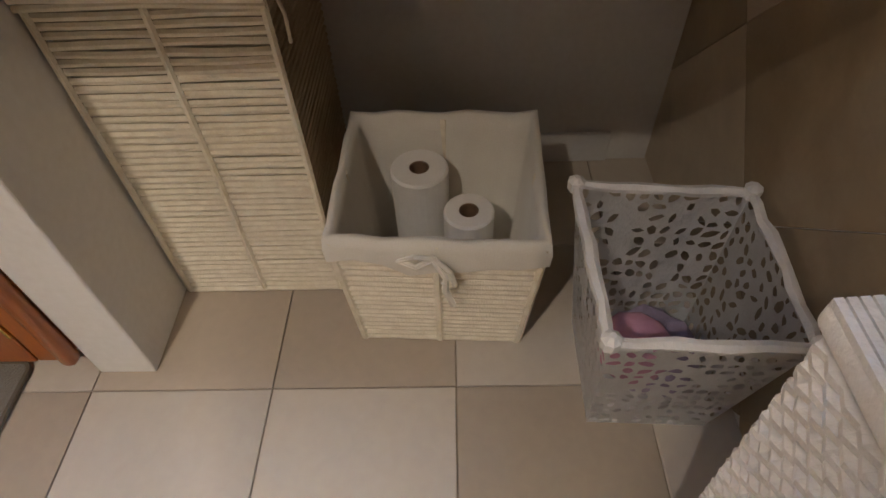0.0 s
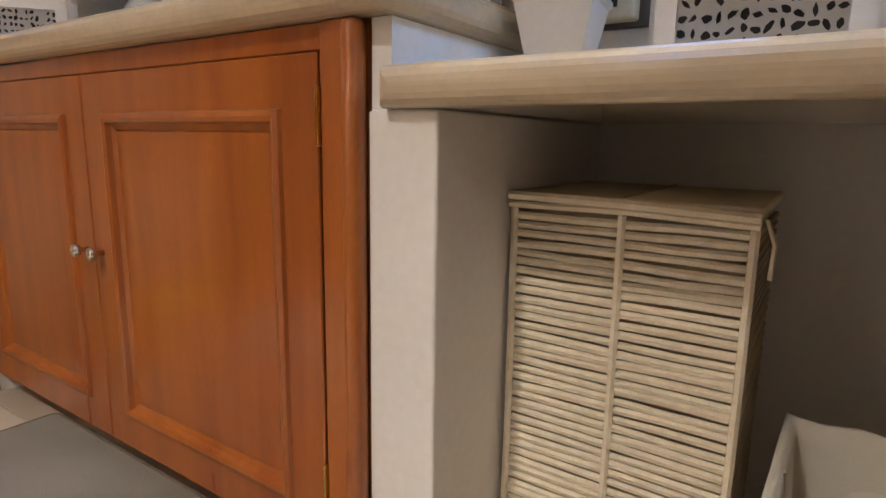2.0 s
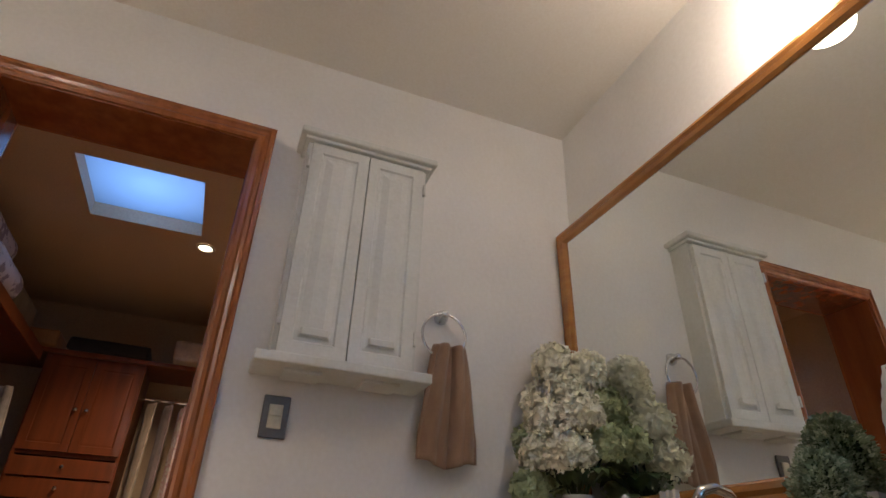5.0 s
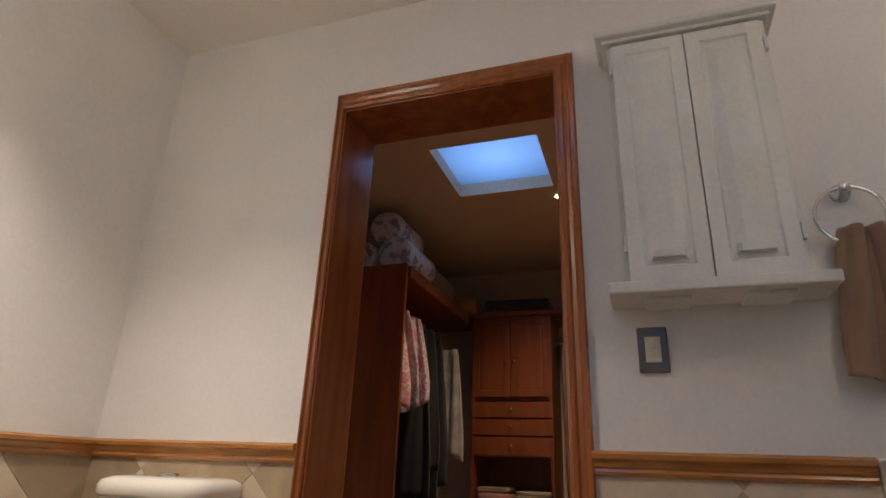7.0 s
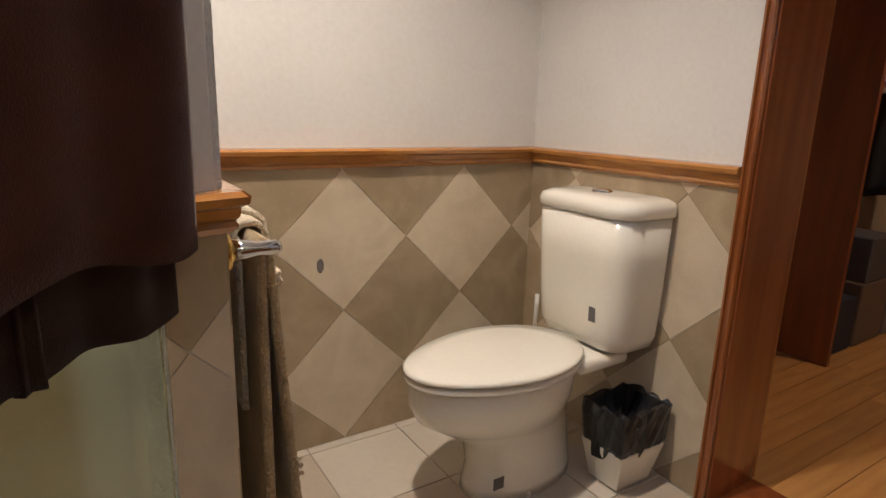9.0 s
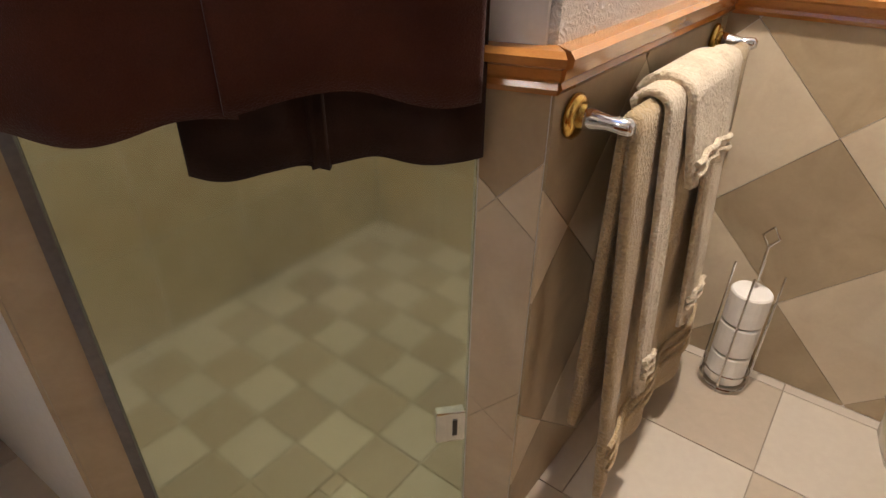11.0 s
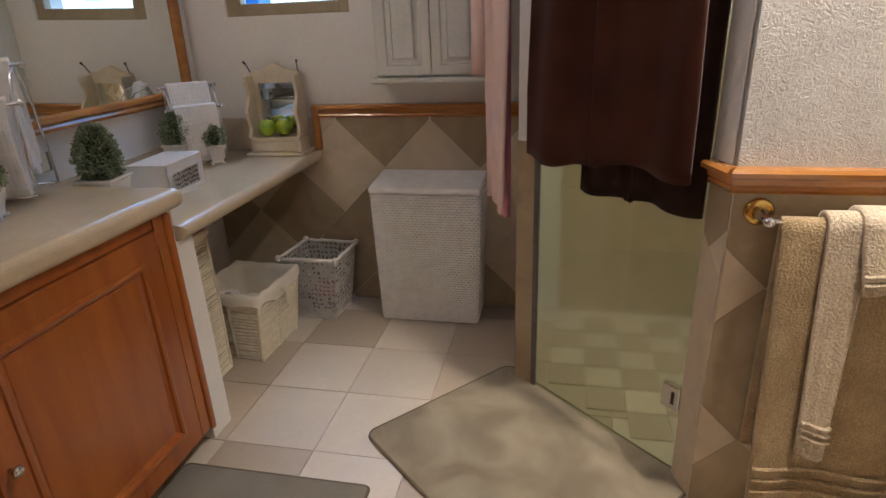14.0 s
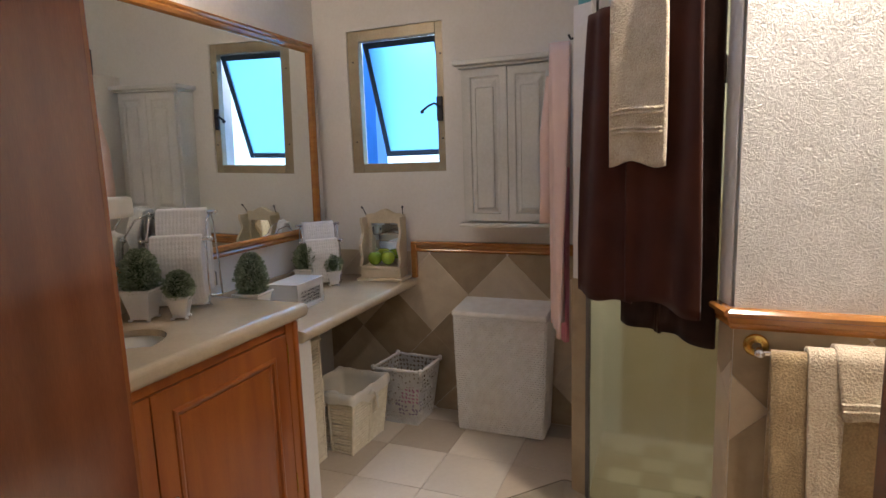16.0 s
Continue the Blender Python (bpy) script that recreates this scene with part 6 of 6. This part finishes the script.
shoe(-4.72, -1.78, 0.203, 10, (0.06, 0.05, 0.05), "dark shoe on the closet shelf")
shoe(-4.72, -1.62, 0.203, -8, (0.35, 0.33, 0.31), "grey shoe on the closet shelf")
shoe(-4.72, -1.45, 0.203, 6, (0.04, 0.04, 0.05), "black shoe on the closet shelf")
shoe(-4.35, -1.05, 0.0, 60, (0.50, 0.36, 0.30), "pale pink shoe on the closet floor")
shoe(-4.2, -0.9, 0.0, 40, (0.50, 0.40, 0.33), "beige shoe on the closet floor")

pb = thing("paper_bag", "tall brown kraft paper bag on the closet floor", "paper bag")
rs = random.Random(12)
loops = []
for k in range(9):
    z = 0.004 + 0.52 * k / 8
    hw, hd = 0.115 + 0.035 * k / 8, 0.075 + 0.02 * k / 8
    pts = []
    for i in range(4):
        c4 = [(-hd, -hw), (hd, -hw), (hd, hw), (-hd, hw)]
        a, b = Vector(c4[i]), Vector(c4[(i + 1) % 4])
        for u in range(5):
            q = a.lerp(b, u / 5)
            pts.append((-4.29 + q.x + rs.uniform(-0.006, 0.006), -1.94 + q.y + rs.uniform(-0.006, 0.006), z))
    loops.append(pts)
part("sack", stack(loops, False), KRAFT, pb, "creased kraft paper")
part("filling", prism([(-4.36, -2.06), (-4.22, -2.06), (-4.22, -1.82), (-4.36, -1.82)], 0.30, 0.47), BLACK, pb, "dark contents of the bag")
settle(pb, -4.29, -1.94)
gb = thing("grey_bin", "small grey fabric bin on the closet floor", "bin")
part("body", stack([[(-3.42 + 0.10 * a, -1.10 + 0.10 * b, 0.002) for a, b in ((-1, -1), (1, -1), (1, 1), (-1, 1))], [(-3.42 + 0.13 * a, -1.10 + 0.13 * b, 0.20) for a, b in ((-1, -1), (1, -1), (1, 1), (-1, 1))], [(-3.42 + 0.12 * a, -1.10 + 0.12 * b, 0.20) for a, b in ((-1, -1), (1, -1), (1, 1), (-1, 1))], [(-3.42 + 0.10 * a, -1.10 + 0.10 * b, 0.02) for a, b in ((-1, -1), (1, -1), (1, 1), (-1, 1))]]), material("grey_felt", (0.22, 0.22, 0.21), 0.95), gb)
settle(gb, -3.42, -1.10)
for k, (x, y, w, h, c) in enumerate(((-3.27, -2.28, 0.32, 0.30, (0.03, 0.03, 0.05)), (-3.64, -2.28, 0.34, 0.36, (0.16, 0.11, 0.08)), (-3.99, -2.28, 0.30, 0.28, (0.20, 0.18, 0.17)), (-3.64, -2.28, 0.30, 0.25, (0.09, 0.08, 0.08)))):
    z = 0.36 if k == 3 else 0.0
    bm = box(x - w / 2, x + w / 2, y - 0.2, y + 0.24, z + 0.001, z + h, 0.01, 2)
    tagged(part("storage_box", bm, material("box_card", c, 0.8)), ("navy", "brown", "grey", "black")[k] + " storage box stacked on the closet floor", "storage box")


# ---- tiles and planks, piece by piece ----
def tile_mesh(name, a, b, t, mat, bevel=0.0025):
    bm = box(-a / 2, a / 2, -b / 2, b / 2, 0, t)
    top = [e for e in bm.edges if all(v.co.z > t * 0.5 for v in e.verts)]
    bmesh.ops.bevel(bm, geom=top, offset=bevel, segments=1, affect="EDGES")
    me = bpy.data.meshes.new(name)
    bm.to_mesh(me)
    bm.free()
    me.materials.append(mat)
    return me


def lay(name, me, parent, m):
    ob = new(name, me)
    ob.parent = parent
    ob.matrix_basis = m
    return ob


rng = random.Random(5)
T = 0.357
tiles = [tile_mesh("tile", T - 0.003, T - 0.003, 0.006, m, 0.001) for m in (FLOOR_L, FLOOR_D)]
gx, gy = 0.240, -0.040
SURE = {(1, -1): 1, (0, -3): 1, (1, -3): 1, (0, 0): 1, (-1, 0): 1, (0, -1): 0, (-1, -1): 0, (0, -2): 0, (-1, -2): 0, (1, -2): 0, (1, 0): 0}
cut_tiles = {}
for i in range(-6, 4):
    for j in range(-9, 3):
        shift = -0.085 if j < -5 else 0.0
        x0, x1, y0, y1 = gx + shift + i * T, gx + shift + (i + 1) * T, gy + j * T, gy + (j + 1) * T
        a0, a1, b0, b1 = max(x0, W), min(x1, E), max(y0, S), min(y1, N)
        if a1 - a0 < 0.02 or b1 - b0 < 0.02:
            continue
        dark = rng.random() < (0.6 if (i + j) % 2 else 0.15)
        dark = bool(SURE.get((i, j), dark))
        if a1 - a0 > T - 0.001 and b1 - b0 > T - 0.001:
            me = tiles[dark]
        else:
            key = (round(a1 - a0, 3), round(b1 - b0, 3), dark)
            if key not in cut_tiles:
                cut_tiles[key] = tile_mesh("tile", a1 - a0 - 0.004, b1 - b0 - 0.004, 0.006, (FLOOR_L, FLOOR_D)[dark], 0.0015)
            me = cut_tiles[key]
        lay("tile", me, floor_bath, pose((a0 + a1) / 2, (b0 + b1) / 2, -0.006 + rng.uniform(-0.0004, 0.0004)))

# small shower floor tiles, a shade above the large ones
sh = [tile_mesh("tile", 0.146, 0.146, 0.005, m, 0.0015) for m in (FLOOR_L, FLOOR_D)]
for i in range(8):
    for j in range(11):
        x, y = 0.05 + 0.15 * i, S + 0.08 + 0.15 * j
        edge = (x - 0.418) * -0.742 + (y + 1.143) * 0.67
        if edge < -0.13 and x < E - 0.07 and x > 0.03 and y < -1.24:
            lay("tile", sh[(i + j) % 2], floor_bath, pose(x, y, 0.0015))


# diamond wainscot: square tiles set on their corner, cut at the edges
def clip(poly, a, b, c):
    """Keeps the side a*u + b*v <= c."""
    out = []
    for p, q in zip(poly, poly[1:] + poly[:1]):
        dp, dq = a * p[0] + b * p[1] - c, a * q[0] + b * q[1] - c
        if dp <= 0:
            out.append(p)
        if dp * dq < 0:
            t = dp / (dp - dq)
            out.append((p[0] + t * (q[0] - p[0]), p[1] + t * (q[1] - p[1])))
    return out


def wainscot(parent, origin, udir, ndir, u0, u1, uc, zc, half, z1=1.004, flip=0):
    """Diamonds with a junction at (uc, zc); half: half a diagonal. A diamond is light or tan by turns of row."""
    o, ud, nd = Vector(origin), Vector(udir), Vector(ndir)
    n = int((u1 - u0) / half) + 4
    k0 = int((u0 - uc) / half) - 2
    for k in range(k0, k0 + n + 2):
        for r in range(-6, 6):
            if (k + r) % 2 == 0:
                continue
            cu, cz = uc + k * half, zc + r * half
            h = half - 0.0009
            poly = [(cu - h, cz), (cu, cz - h), (cu + h, cz), (cu, cz + h)]
            for a, b, c in ((-1, 0, -u0 - 0.001), (1, 0, u1 - 0.001), (0, -1, -0.002), (0, 1, z1)):
                poly = clip(poly, a, b, c) if poly else poly
            if len(poly) < 3:
                continue
            area = abs(sum(p[0] * q[1] - q[0] * p[1] for p, q in zip(poly, poly[1:] + poly[:1]))) / 2
            if area < 0.0004:
                continue
            light = ((r + flip) % 2 == 0) if rng.random() > 0.12 else ((r + flip) % 2 == 1)
            bm = bmesh.new()
            back = [bm.verts.new(o + ud * (u - 0) + Vector((0, 0, z))) for u, z in poly]
            mid = sum((Vector((u, z)) for u, z in poly), Vector((0, 0))) / len(poly)
            front = [bm.verts.new(o + ud * (mid.x + (u - mid.x) * 0.998) + Vector((0, 0, mid.y + (z - mid.y) * 0.998)) + nd * 0.004) for u, z in poly]
            bm.faces.new(front)
            for i in range(len(poly)):
                j = (i + 1) % len(poly)
                bm.faces.new((back[i], back[j], front[j], front[i]))
            ob = part("tile", bm, STONE_L if light else STONE_D, parent)


HALF = 0.24
wainscot(wall_south, (0, S, 0), (1, 0, 0), (0, 1, 0), W, P1[0], -0.708, 0.503, HALF + 0.008, flip=1)
wainscot(wall_west, (W, 0, 0), (0, 1, 0), (1, 0, 0), S, DOOR_S - 0.038, S + 0.25, 0.49, HALF, flip=1)
wainscot(wall_west, (W, 0, 0), (0, 1, 0), (1, 0, 0), DOOR_N + 0.075, 0.0, -0.36, 0.50, HALF, flip=0)
wainscot(wall_east, (E, 0, 0), (0, 1, 0), (-1, 0, 0), -1.045, N, -0.115, 0.506, HALF + 0.004, flip=1)
ws = tagged(new("wainscot_shower"), "diamond stone wainscot under the towel bar", "wainscot", kind="structure")
wainscot(ws, (P1[0], 0, 0), (0, 1, 0), (-1, 0, 0), S, P1[1], -1.535, 0.495, HALF + 0.008, flip=1)
wainscot(ws, (*P1, 0), (d.x, d.y, 0), (-d.y, d.x, 0), 0.0, 0.103, 0.07, 0.35, HALF)
wi = tagged(new("wainscot_shower_inside"), "tan and cream stone tiles inside the shower", "wainscot", kind="structure")
inner = [tile_mesh("tile", 0.328, 0.328, 0.006, m) for m in (STONE_L, STONE_L)]
for j in range(4):
    for i in range(5):
        y = S + 0.17 + 0.332 * i
        if y < -1.2:
            lay("tile", inner[(i + j) % 2], wi, pose(E, y, 0.17 + 0.332 * j, 0, -90, 0))
    for i in range(3):
        lay("tile", inner[(i + j + 1) % 2], wi, pose(E - 0.17 - 0.332 * i, S, 0.17 + 0.332 * j, -90, 0, 0))

# closet planks
planks = tile_mesh("plank", 1.2, 0.118, 0.006, LAMINATE, 0.001)
for j in range(22):
    for i in range(4):
        x = CX + 0.6 + i * 1.2 - (j % 3) * 0.31
        lay("plank", planks, bpy.data.objects["floor_closet"], pose(min(max(x, CX + 0.6), W - WT - 0.60), CS + 0.06 + 0.12 * j, -0.006 + 0.0002 * ((i + j) % 3)))
